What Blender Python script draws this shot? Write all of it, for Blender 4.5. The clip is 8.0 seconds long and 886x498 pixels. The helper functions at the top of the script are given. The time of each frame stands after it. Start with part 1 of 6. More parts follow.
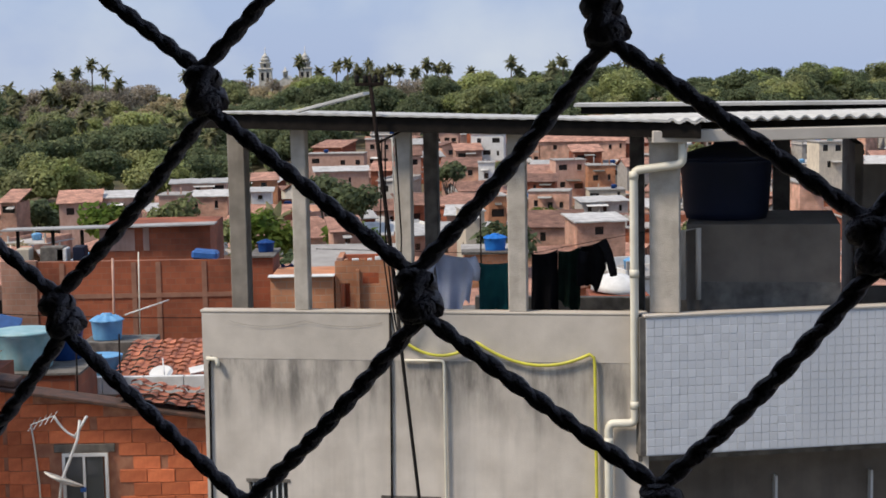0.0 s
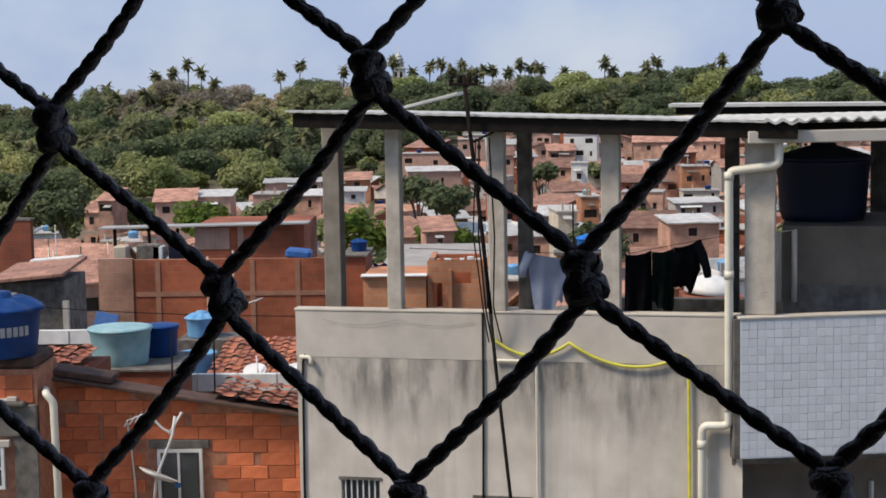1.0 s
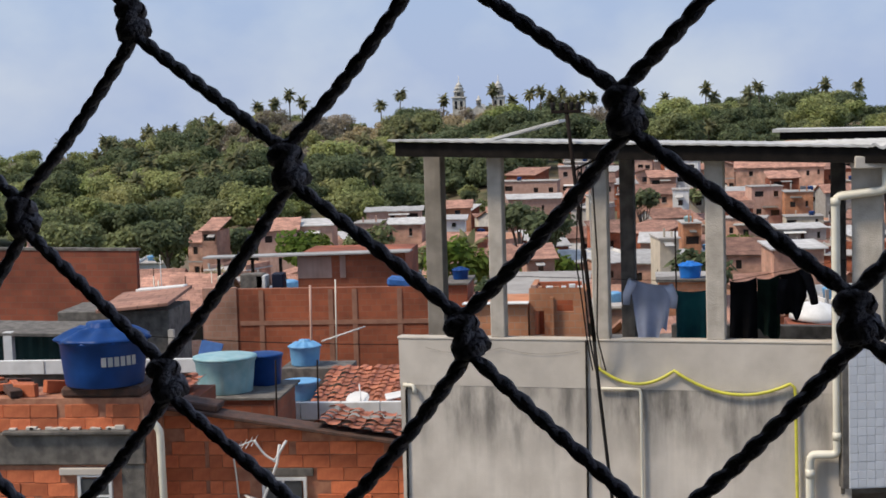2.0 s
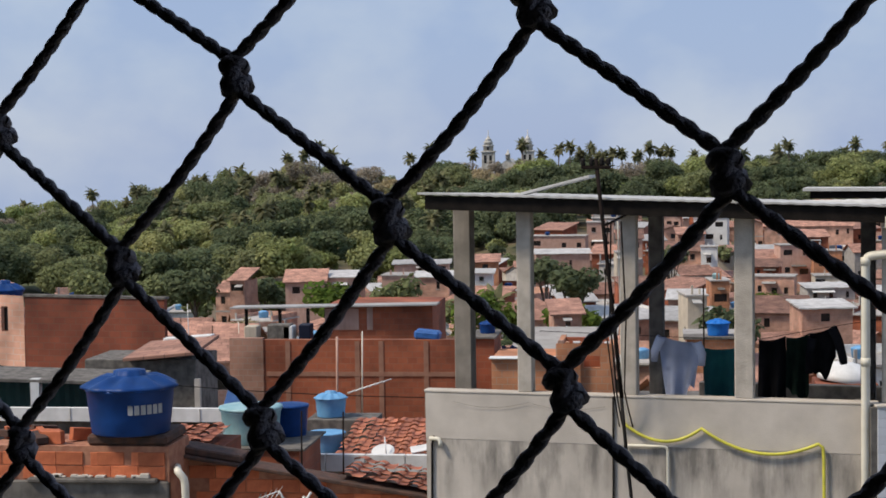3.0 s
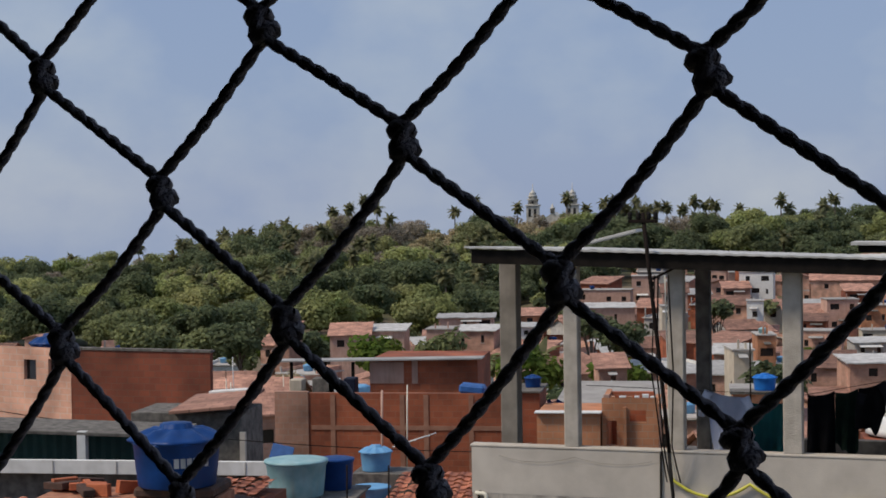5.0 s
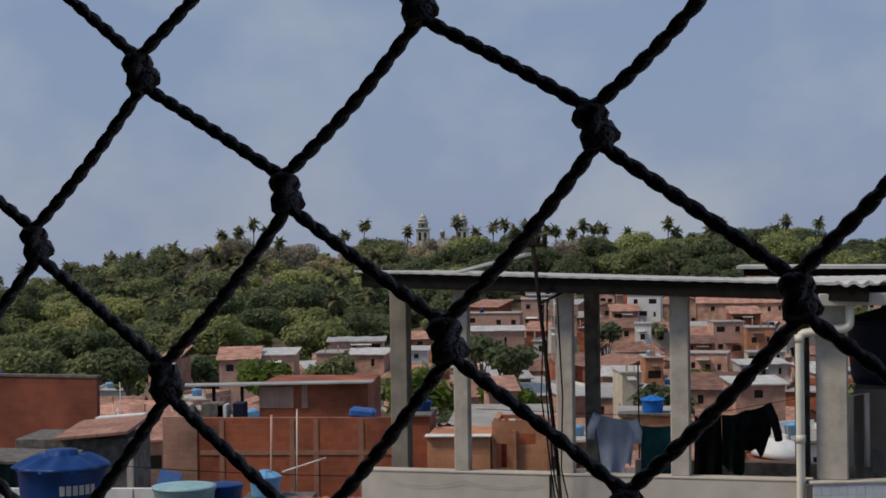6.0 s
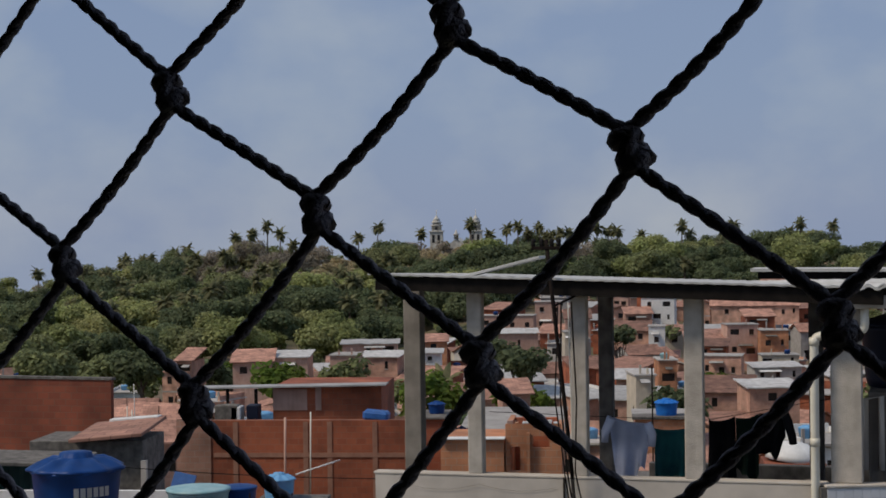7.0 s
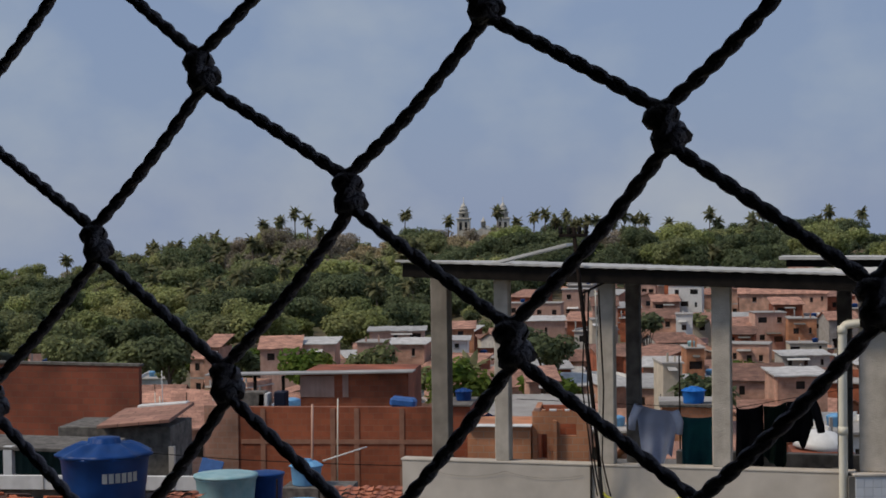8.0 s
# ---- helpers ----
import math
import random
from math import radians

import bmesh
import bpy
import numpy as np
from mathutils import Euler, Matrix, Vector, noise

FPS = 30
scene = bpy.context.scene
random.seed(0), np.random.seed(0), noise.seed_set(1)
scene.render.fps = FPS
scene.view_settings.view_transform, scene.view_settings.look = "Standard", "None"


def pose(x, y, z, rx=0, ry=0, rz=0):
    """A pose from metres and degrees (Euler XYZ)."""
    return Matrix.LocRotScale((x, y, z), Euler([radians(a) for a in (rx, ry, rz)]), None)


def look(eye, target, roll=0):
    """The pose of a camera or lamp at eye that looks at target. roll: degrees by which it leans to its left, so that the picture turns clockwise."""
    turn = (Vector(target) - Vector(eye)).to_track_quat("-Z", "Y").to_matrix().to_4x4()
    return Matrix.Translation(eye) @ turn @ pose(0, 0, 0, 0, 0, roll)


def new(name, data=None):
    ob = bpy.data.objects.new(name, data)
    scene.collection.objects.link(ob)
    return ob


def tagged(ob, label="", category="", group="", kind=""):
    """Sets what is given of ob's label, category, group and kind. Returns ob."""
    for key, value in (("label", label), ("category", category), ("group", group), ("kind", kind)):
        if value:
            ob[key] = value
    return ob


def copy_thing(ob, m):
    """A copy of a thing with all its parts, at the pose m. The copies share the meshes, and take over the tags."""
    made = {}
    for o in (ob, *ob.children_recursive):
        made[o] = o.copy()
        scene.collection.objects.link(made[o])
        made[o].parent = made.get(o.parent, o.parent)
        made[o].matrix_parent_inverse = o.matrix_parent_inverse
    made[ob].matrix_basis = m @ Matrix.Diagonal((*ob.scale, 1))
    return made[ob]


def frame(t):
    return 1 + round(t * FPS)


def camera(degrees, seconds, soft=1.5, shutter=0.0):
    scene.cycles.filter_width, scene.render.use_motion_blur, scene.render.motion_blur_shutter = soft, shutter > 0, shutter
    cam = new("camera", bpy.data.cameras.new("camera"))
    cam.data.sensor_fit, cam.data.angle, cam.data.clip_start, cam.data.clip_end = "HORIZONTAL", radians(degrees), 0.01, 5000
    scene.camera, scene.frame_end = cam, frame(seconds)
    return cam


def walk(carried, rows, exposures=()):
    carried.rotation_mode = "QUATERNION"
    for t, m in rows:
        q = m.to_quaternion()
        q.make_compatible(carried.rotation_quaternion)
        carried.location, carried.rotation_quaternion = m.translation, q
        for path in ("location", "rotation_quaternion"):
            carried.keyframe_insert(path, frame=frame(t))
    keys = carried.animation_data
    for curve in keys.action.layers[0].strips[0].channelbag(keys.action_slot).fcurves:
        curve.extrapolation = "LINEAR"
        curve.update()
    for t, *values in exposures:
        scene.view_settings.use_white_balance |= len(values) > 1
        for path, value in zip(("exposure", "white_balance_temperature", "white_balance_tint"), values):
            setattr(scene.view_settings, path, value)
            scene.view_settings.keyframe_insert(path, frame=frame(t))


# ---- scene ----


rnd = random.Random(7)
cam = camera(29.3, 8.0, soft=1.7)
walk(cam, [
    (0, pose(0.0574, 0.0126, -0.0030, 83.772, 1.056, -0.054)),
    (0.5, pose(0.0506, 0.0153, -0.0048, 83.567, 0.827, 1.851)),
    (1, pose(0.0457, 0.0101, -0.0055, 83.834, 1.035, 3.078)),
    (1.5, pose(0.0403, 0.0137, -0.0047, 84.243, 1.793, 5.164)),
    (2, pose(0.0196, 0.0130, -0.0034, 84.856, 1.680, 6.431)),
    (2.2, pose(0.0134, 0.0115, -0.0014, 85.526, 1.507, 6.716)),
    (3.3, pose(0.0070, 0.0035, -0.0026, 86.874, 0.769, 7.504)),
    (3.4, pose(0.0090, 0.0049, -0.0019, 86.965, 0.735, 7.48)),
    (3.5, pose(0.0111, 0.0063, -0.0013, 87.055, 0.700, 7.040)),
    (4, pose(0.0000, 0.0000, 0.0000, 87.651, 0.596, 7.445)),
    (4.5, pose(-0.0031, -0.0035, -0.0034, 87.719, 0.727, 8.431)),
    (4.7, pose(-0.0096, -0.0062, -0.0019, 87.948, 0.847, 9.043)),
    (5.8, pose(-0.0210, -0.0017, 0.0029, 89.674, 0.846, 6.397)),
    (6, pose(-0.0165, 0.0018, 0.0061, 89.258, 0.810, 5.212)),
    (6.5, pose(-0.0113, 0.0038, 0.0112, 89.154, 0.921, 4.366)),
    (7, pose(-0.0204, 0.0038, 0.0100, 89.347, 0.787, 5.671)),
    (7.5, pose(-0.0217, 0.0057, 0.0091, 89.248, 0.731, 5.887)),
    (8, pose(-0.0218, 0.0059, 0.0085, 88.930, 0.692, 6.591)),
], exposures=((0, 0.27), (2.2, 0.27), (3.5, 0.05), (4.7, -0.12), (6, -0.45), (8, -0.45)))

# ---- light ----
SUN_FROM = Vector((-0.97, -0.48, 1.30)).normalized()
world = bpy.data.worlds.new("sky")
scene.world = world
world.use_nodes = True
wn, wl = world.node_tree.nodes, world.node_tree.links
wn.clear()
sky = wn.new("ShaderNodeTexSky")
sky.sky_type, sky.sun_disc = "NISHITA", False
sky.sun_elevation = math.asin(SUN_FROM.z)
sky.sun_rotation = math.atan2(SUN_FROM.x, SUN_FROM.y)
sky.air_density, sky.dust_density = 1.2, 0.4
geo_dir = wn.new("ShaderNodeTexCoord")
cloud_map = wn.new("ShaderNodeMapping")
cloud_map.inputs["Scale"].default_value = (3.0, 3.0, 4.5)
cloud = wn.new("ShaderNodeTexNoise")
cloud.inputs["Scale"].default_value, cloud.inputs["Detail"].default_value = 2.6, 6.0
cloud_ramp = wn.new("ShaderNodeMapRange")
cloud_ramp.inputs["From Min"].default_value, cloud_ramp.inputs["From Max"].default_value = 0.42, 0.72
cloud_ramp.inputs["To Min"].default_value, cloud_ramp.inputs["To Max"].default_value = 0.0, 1.0
cloud_mix = wn.new("ShaderNodeMix")
cloud_mix.data_type = "RGBA"
cloud_mix.inputs["Factor"].default_value = 0.86
haze_mix = wn.new("ShaderNodeMix")
haze_mix.data_type = "RGBA"
haze_mix.inputs["A"].default_value = (2.95, 3.92, 6.15, 1)
haze_mix.inputs["B"].default_value = (4.8, 5.5, 6.7, 1)
bg = wn.new("ShaderNodeBackground")
bg.inputs["Strength"].default_value = 0.10
wout = wn.new("ShaderNodeOutputWorld")
wl.new(geo_dir.outputs["Generated"], cloud_map.inputs["Vector"])
wl.new(cloud_map.outputs["Vector"], cloud.inputs["Vector"])
wl.new(cloud.outputs["Fac"], cloud_ramp.inputs["Value"])
wl.new(cloud_ramp.outputs["Result"], haze_mix.inputs["Factor"])
wl.new(haze_mix.outputs["Result"], cloud_mix.inputs["B"])
wl.new(sky.outputs["Color"], cloud_mix.inputs["A"])
wl.new(cloud_mix.outputs["Result"], bg.inputs["Color"])
wl.new(bg.outputs["Background"], wout.inputs["Surface"])

sun = new("sun", bpy.data.lights.new("sun", "SUN"))
sun.data.energy, sun.data.angle, sun.data.color = 3.35, radians(12.0), (1.0, 0.87, 0.71)
sun.matrix_world = look(SUN_FROM * 50, (0, 0, 0))


# ---- materials ----
def surf(name, c1, c2, scale=6.0, rough=0.85, bump=0.3, metal=0.0, big=0.5, objvar=0.0, fine=60.0, streak=0.0, streak_col=(0.05, 0.05, 0.045), islands=0.0, drips=None):
    """A surface of two mixed colours, with blotches at a large scale, grain, relief and, if wanted, streaks that run down."""
    m = bpy.data.materials.new(name)
    m.use_nodes = True
    n, l = m.node_tree.nodes, m.node_tree.links
    b = n["Principled BSDF"]
    b.inputs["Roughness"].default_value, b.inputs["Metallic"].default_value = rough, metal
    tc = n.new("ShaderNodeTexCoord")
    n1 = n.new("ShaderNodeTexNoise")
    n1.inputs["Scale"].default_value, n1.inputs["Detail"].default_value = scale, 6
    l.new(tc.outputs["Object"], n1.inputs["Vector"])
    mix = n.new("ShaderNodeMix")
    mix.data_type = "RGBA"
    mix.inputs["A"].default_value, mix.inputs["B"].default_value = (*c1, 1), (*c2, 1)
    mr = n.new("ShaderNodeMapRange")
    mr.inputs["From Min"].default_value, mr.inputs["From Max"].default_value = 0.35, 0.65
    l.new(n1.outputs["Fac"], mr.inputs["Value"])
    l.new(mr.outputs["Result"], mix.inputs["Factor"])
    n2 = n.new("ShaderNodeTexNoise")
    n2.inputs["Scale"].default_value, n2.inputs["Detail"].default_value = scale * 0.17, 3
    l.new(tc.outputs["Object"], n2.inputs["Vector"])
    hsv = n.new("ShaderNodeHueSaturation")
    val = n.new("ShaderNodeMapRange")
    val.inputs["To Min"].default_value, val.inputs["To Max"].default_value = 1 - big * 0.6, 1 + big * 0.6
    l.new(n2.outputs["Fac"], val.inputs["Value"])
    last = val.outputs["Result"]
    for src, amount in ((("ShaderNodeObjectInfo", "Random"), objvar), (("ShaderNodeNewGeometry", "Random Per Island"), islands)):
        if amount:
            oi = n.new(src[0])
            v2 = n.new("ShaderNodeMapRange")
            v2.inputs["To Min"].default_value, v2.inputs["To Max"].default_value = 1 - amount, 1 + amount
            l.new(oi.outputs[src[1]], v2.inputs["Value"])
            mul = n.new("ShaderNodeMath")
            mul.operation = "MULTIPLY"
            l.new(last, mul.inputs[0])
            l.new(v2.outputs["Result"], mul.inputs[1])
            last = mul.outputs["Value"]
    l.new(last, hsv.inputs["Value"])
    l.new(mix.outputs["Result"], hsv.inputs["Color"])
    col = hsv.outputs["Color"]
    if streak:
        mp = n.new("ShaderNodeMapping")
        mp.inputs["Scale"].default_value = (5.0, 5.0, 0.35)
        l.new(tc.outputs["Object"], mp.inputs["Vector"])
        n3 = n.new("ShaderNodeTexNoise")
        n3.inputs["Scale"].default_value, n3.inputs["Detail"].default_value = 1.5, 5
        l.new(mp.outputs["Vector"], n3.inputs["Vector"])
        s1 = n.new("ShaderNodeMapRange")
        s1.inputs["From Min"].default_value, s1.inputs["From Max"].default_value = 0.46, 0.72
        s1.inputs["To Max"].default_value = streak
        l.new(n3.outputs["Fac"], s1.inputs["Value"])
        s2 = n.new("ShaderNodeMapRange")
        s2.inputs["From Min"].default_value, s2.inputs["From Max"].default_value = 0.38, 0.6
        l.new(n2.outputs["Fac"], s2.inputs["Value"])
        s3 = n.new("ShaderNodeMath")
        s3.operation = "MULTIPLY"
        l.new(s1.outputs["Result"], s3.inputs[0])
        l.new(s2.outputs["Result"], s3.inputs[1])
        if drips:
            sz = n.new("ShaderNodeSeparateXYZ")
            l.new(tc.outputs["Object"], sz.inputs["Vector"])
            n4 = n.new("ShaderNodeTexNoise")
            n4.inputs["Scale"].default_value, n4.inputs["Detail"].default_value = 4.0, 4
            mp4 = n.new("ShaderNodeMapping")
            mp4.inputs["Scale"].default_value = (1.0, 1.0, 0.1)
            l.new(tc.outputs["Object"], mp4.inputs["Vector"])
            l.new(mp4.outputs["Vector"], n4.inputs["Vector"])
            wob = n.new("ShaderNodeMath")
            wob.operation, wob.inputs[1].default_value = "MULTIPLY_ADD", 1.6
            l.new(n4.outputs["Fac"], wob.inputs[0])
            l.new(sz.outputs["Z"], wob.inputs[2])
            dr = n.new("ShaderNodeMapRange")
            dr.inputs["From Min"].default_value, dr.inputs["From Max"].default_value = drips[0] + 0.8, drips[1] + 0.8
            dr.inputs["To Max"].default_value = 1.0
            l.new(wob.outputs["Value"], dr.inputs["Value"])
            n5 = n.new("ShaderNodeMath")
            n5.operation = "MULTIPLY"
            ns = n.new("ShaderNodeMapRange")
            ns.inputs["From Min"].default_value, ns.inputs["From Max"].default_value = 0.40, 0.62
            ns.inputs["To Min"].default_value = 0.18
            mp7 = n.new("ShaderNodeMapping")
            mp7.inputs["Scale"].default_value = (1.9, 1.9, 0.5)
            n7 = n.new("ShaderNodeTexNoise")
            n7.inputs["Scale"].default_value, n7.inputs["Detail"].default_value = 1.7, 9
            n7.inputs["Roughness"].default_value = 0.62
            l.new(tc.outputs["Object"], mp7.inputs["Vector"])
            l.new(mp7.outputs["Vector"], n7.inputs["Vector"])
            l.new(n7.outputs["Fac"], ns.inputs["Value"])
            l.new(ns.outputs["Result"], n5.inputs[0])
            l.new(dr.outputs["Result"], n5.inputs[1])
            n6 = n.new("ShaderNodeMath")
            n6.operation, n6.use_clamp = "ADD", True
            l.new(n5.outputs["Value"], n6.inputs[0])
            l.new(s3.outputs["Value"], n6.inputs[1])
            s3 = n6
        sm = n.new("ShaderNodeMix")
        sm.data_type = "RGBA"
        sm.inputs["B"].default_value = (*streak_col, 1)
        l.new(s3.outputs["Value"], sm.inputs["Factor"])
        l.new(col, sm.inputs["A"])
        col = sm.outputs["Result"]
    l.new(col, b.inputs["Base Color"])
    if bump:
        nf = n.new("ShaderNodeTexNoise")
        nf.inputs["Scale"].default_value, nf.inputs["Detail"].default_value = fine, 4
        l.new(tc.outputs["Object"], nf.inputs["Vector"])
        bp = n.new("ShaderNodeBump")
        bp.inputs["Strength"].default_value, bp.inputs["Distance"].default_value = bump, 0.02
        l.new(nf.outputs["Fac"], bp.inputs["Height"])
        l.new(bp.outputs["Normal"], b.inputs["Normal"])
    return m


def brick_mat(name, c1, c2, mortar, objvar=0.25, size=0.2, flat=False):
    """Hollow clay blocks in courses, for walls too far off to build block by block."""
    m = bpy.data.materials.new(name)
    m.use_nodes = True
    n, l = m.node_tree.nodes, m.node_tree.links
    b = n["Principled BSDF"]
    b.inputs["Roughness"].default_value = 0.9
    tc = n.new("ShaderNodeTexCoord")
    sep = n.new("ShaderNodeSeparateXYZ")
    add = n.new("ShaderNodeMath")
    com = n.new("ShaderNodeCombineXYZ")
    l.new(tc.outputs["Object"], sep.inputs["Vector"])
    l.new(sep.outputs["X"], add.inputs[0])
    l.new(sep.outputs["Y"], add.inputs[1])
    if flat:
        l.new(sep.outputs["X"], com.inputs["X"])
        l.new(sep.outputs["Y"], com.inputs["Y"])
    else:
        l.new(add.outputs["Value"], com.inputs["X"])
        l.new(sep.outputs["Z"], com.inputs["Y"])
    br = n.new("ShaderNodeTexBrick")
    br.inputs["Color1"].default_value, br.inputs["Color2"].default_value, br.inputs["Mortar"].default_value = (*c1, 1), (*c2, 1), (*mortar, 1)
    br.inputs["Scale"].default_value = 1.0
    br.inputs["Mortar Size"].default_value = 0.012
    br.inputs["Brick Width"].default_value, br.inputs["Row Height"].default_value = size * 1.6, size
    l.new(com.outputs["Vector"], br.inputs["Vector"])
    ns = n.new("ShaderNodeTexNoise")
    ns.inputs["Scale"].default_value, ns.inputs["Detail"].default_value = 0.7, 7
    l.new(tc.outputs["Object"], ns.inputs["Vector"])
    v = n.new("ShaderNodeMapRange")
    v.inputs["From Min"].default_value, v.inputs["From Max"].default_value = 0.3, 0.7
    v.inputs["To Min"].default_value, v.inputs["To Max"].default_value = 0.55, 1.3
    l.new(ns.outputs["Fac"], v.inputs["Value"])
    oi = n.new("ShaderNodeObjectInfo")
    v2 = n.new("ShaderNodeMapRange")
    v2.inputs["To Min"].default_value, v2.inputs["To Max"].default_value = 1 - objvar, 1 + objvar
    l.new(oi.outputs["Random"], v2.inputs["Value"])
    mu = n.new("ShaderNodeMath")
    mu.operation = "MULTIPLY"
    l.new(v.outputs["Result"], mu.inputs[0])
    l.new(v2.outputs["Result"], mu.inputs[1])
    hsv = n.new("ShaderNodeHueSaturation")
    l.new(mu.outputs["Value"], hsv.inputs["Value"])
    l.new(br.outputs["Color"], hsv.inputs["Color"])
    l.new(hsv.outputs["Color"], b.inputs["Base Color"])
    bp = n.new("ShaderNodeBump")
    bp.inputs["Strength"].default_value, bp.inputs["Distance"].default_value = 0.6, 0.02
    l.new(br.outputs["Fac"], bp.inputs["Height"])
    bp.invert = True
    l.new(bp.outputs["Normal"], b.inputs["Normal"])
    return m


def leaf_mat(name, c1, c2, scale=0.12):
    m = surf(name, c1, c2, scale=scale, rough=0.7, bump=0, big=0.9, islands=0.45)
    n, l = m.node_tree.nodes, m.node_tree.links
    b = n["Principled BSDF"]
    b.inputs["Specular IOR Level"].default_value = 0.1
    tr = n.new("ShaderNodeBsdfTranslucent")
    l.new(b.inputs["Base Color"].links[0].from_socket, tr.inputs["Color"])
    mx = n.new("ShaderNodeMixShader")
    mx.inputs["Fac"].default_value = 0.5
    l.new(b.outputs["BSDF"], mx.inputs[1])
    l.new(tr.outputs["BSDF"], mx.inputs[2])
    l.new(mx.outputs["Shader"], n["Material Output"].inputs["Surface"])
    return m


def glass_mat(name, col):
    m = bpy.data.materials.new(name)
    m.use_nodes = True
    b = m.node_tree.nodes["Principled BSDF"]
    b.inputs["Base Color"].default_value, b.inputs["Roughness"].default_value = (*col, 1), 0.12
    return m


M_CONCRETE = surf("concrete_render", (0.54, 0.495, 0.435), (0.45, 0.41, 0.36), 3.0, 0.9, 0.15, big=0.4)
M_CONCRETE_STAIN = surf("concrete_stained", (0.60, 0.55, 0.485), (0.48, 0.435, 0.38), 2.2, 0.9, 0.15, big=0.45, streak=0.22, streak_col=(0.17, 0.158, 0.14), drips=(8.0, 8.75))
# Dark concrete: weathered pieces, and pieces darkened to stand for shade.
M_CONCRETE_DARK = surf("concrete_weathered_and_shaded", (0.18, 0.165, 0.145), (0.085, 0.078, 0.070), 5.0, 0.95, 0.5, big=0.6, streak=0.5)
M_POST = surf("post_concrete", (0.50, 0.455, 0.395), (0.37, 0.335, 0.285), 5.0, 0.9, 0.4, big=0.4, streak=0.35, streak_col=(0.2, 0.19, 0.17))
# Darker copy of the post concrete, for the post shaded by the roof.
M_POST_SHADED = surf("post_concrete_shaded", (0.27, 0.245, 0.21), (0.19, 0.17, 0.145), 4.0, 0.92, 0.4, big=0.5, streak=0.4, streak_col=(0.10, 0.09, 0.075))
M_BEAM_BROWN = surf("brown_cement_strip", (0.34, 0.18, 0.12), (0.27, 0.13, 0.085), 3.0, 0.9, 0.3, big=0.5)
M_TILE = surf("glazed_white_tile", (0.61, 0.63, 0.66), (0.54, 0.565, 0.60), 1.2, 0.3, 0.0, objvar=0.06, big=0.15)
M_GROUT = surf("grey_grout", (0.55, 0.565, 0.585), (0.46, 0.475, 0.50), 8, 0.9, 0.2)
M_PVC = surf("cream_pvc", (0.72, 0.69, 0.58), (0.63, 0.60, 0.50), 4, 0.45, 0.0, big=0.2)
M_HOSE = surf("yellow_hose", (0.62, 0.58, 0.06), (0.5, 0.47, 0.06), 9, 0.5, 0.0, big=0.2)
M_ROOFSHEET = surf("fibre_cement_sheet", (0.52, 0.52, 0.50), (0.40, 0.40, 0.385), 2.5, 0.85, 0.3, big=0.4)
# Dark wood, taken nearly black to include the roof overhang's shadow.
M_BEAMDARK = surf("dark_timber", (0.018, 0.015, 0.013), (0.010, 0.009, 0.008), 8, 0.9, 0.3)
M_VERGE = surf("mossy_clay_edge", (0.10, 0.05, 0.035), (0.05, 0.032, 0.026), 7, 0.95, 0.5, big=0.6)
M_CABLE = surf("black_cable", (0.02, 0.018, 0.017), (0.012, 0.011, 0.01), 8, 0.7, 0.0)
M_RUST = surf("rusty_iron", (0.02, 0.014, 0.012), (0.011, 0.009, 0.008), 12, 0.85, 0.3)
M_NET = surf("black_nylon_cord", (0.24, 0.22, 0.23), (0.17, 0.155, 0.165), 300, 0.7, 0.4, fine=1500, big=0.2)
M_TANK_BLUE = surf("blue_polyethylene", (0.008, 0.050, 0.20), (0.006, 0.036, 0.14), 3, 0.45, 0.0, big=0.25)
M_TANK_BRIGHT = surf("bright_blue_plastic", (0.02, 0.17, 0.55), (0.016, 0.13, 0.45), 3, 0.5, 0.0, big=0.25)
M_TANK_TEAL = surf("faded_teal_plastic", (0.30, 0.47, 0.50), (0.20, 0.38, 0.42), 4, 0.6, 0.1, big=0.4, streak=0.35, streak_col=(0.3, 0.28, 0.22))
M_TANK_SKY = surf("faded_blue_plastic", (0.16, 0.38, 0.62), (0.11, 0.30, 0.54), 4, 0.55, 0.1, big=0.3)
M_TANK_NAVY = surf("dark_navy_plastic", (0.012, 0.016, 0.035), (0.008, 0.012, 0.026), 3, 0.5, 0.0, big=0.3)
M_WHITE = surf("white_paint", (0.72, 0.72, 0.70), (0.60, 0.60, 0.58), 3, 0.7, 0.15, big=0.3, streak=0.2, streak_col=(0.4, 0.38, 0.34))
M_BRICK_NEAR = surf("clay_block", (0.60, 0.175, 0.072), (0.47, 0.125, 0.052), 9, 0.9, 0.5, objvar=0.28, big=0.5)
M_MORTAR = surf("mortar", (0.42, 0.20, 0.12), (0.29, 0.12, 0.072), 7, 0.95, 0.5, big=0.5)
M_BRICK_MID = brick_mat("clay_block_wall", (0.34, 0.098, 0.045), (0.27, 0.076, 0.036), (0.27, 0.105, 0.06))
# Clay block paled to stand for distance haze; also used on sunlit faces.
M_BRICK_FAR = brick_mat("lightened_clay_block_wall", (0.54, 0.30, 0.215), (0.46, 0.25, 0.175), (0.47, 0.33, 0.26), objvar=0.35)
# Red block darkened to carry the shade on the corner house.
M_BRICK_DARK = brick_mat("shade_dark_block_wall", (0.215, 0.058, 0.029), (0.17, 0.045, 0.024), (0.16, 0.065, 0.04), objvar=0.1)
M_BRICK_ORANGE = brick_mat("orange_clay_block_wall", (0.52, 0.23, 0.115), (0.44, 0.185, 0.09), (0.42, 0.25, 0.16), objvar=0.12)
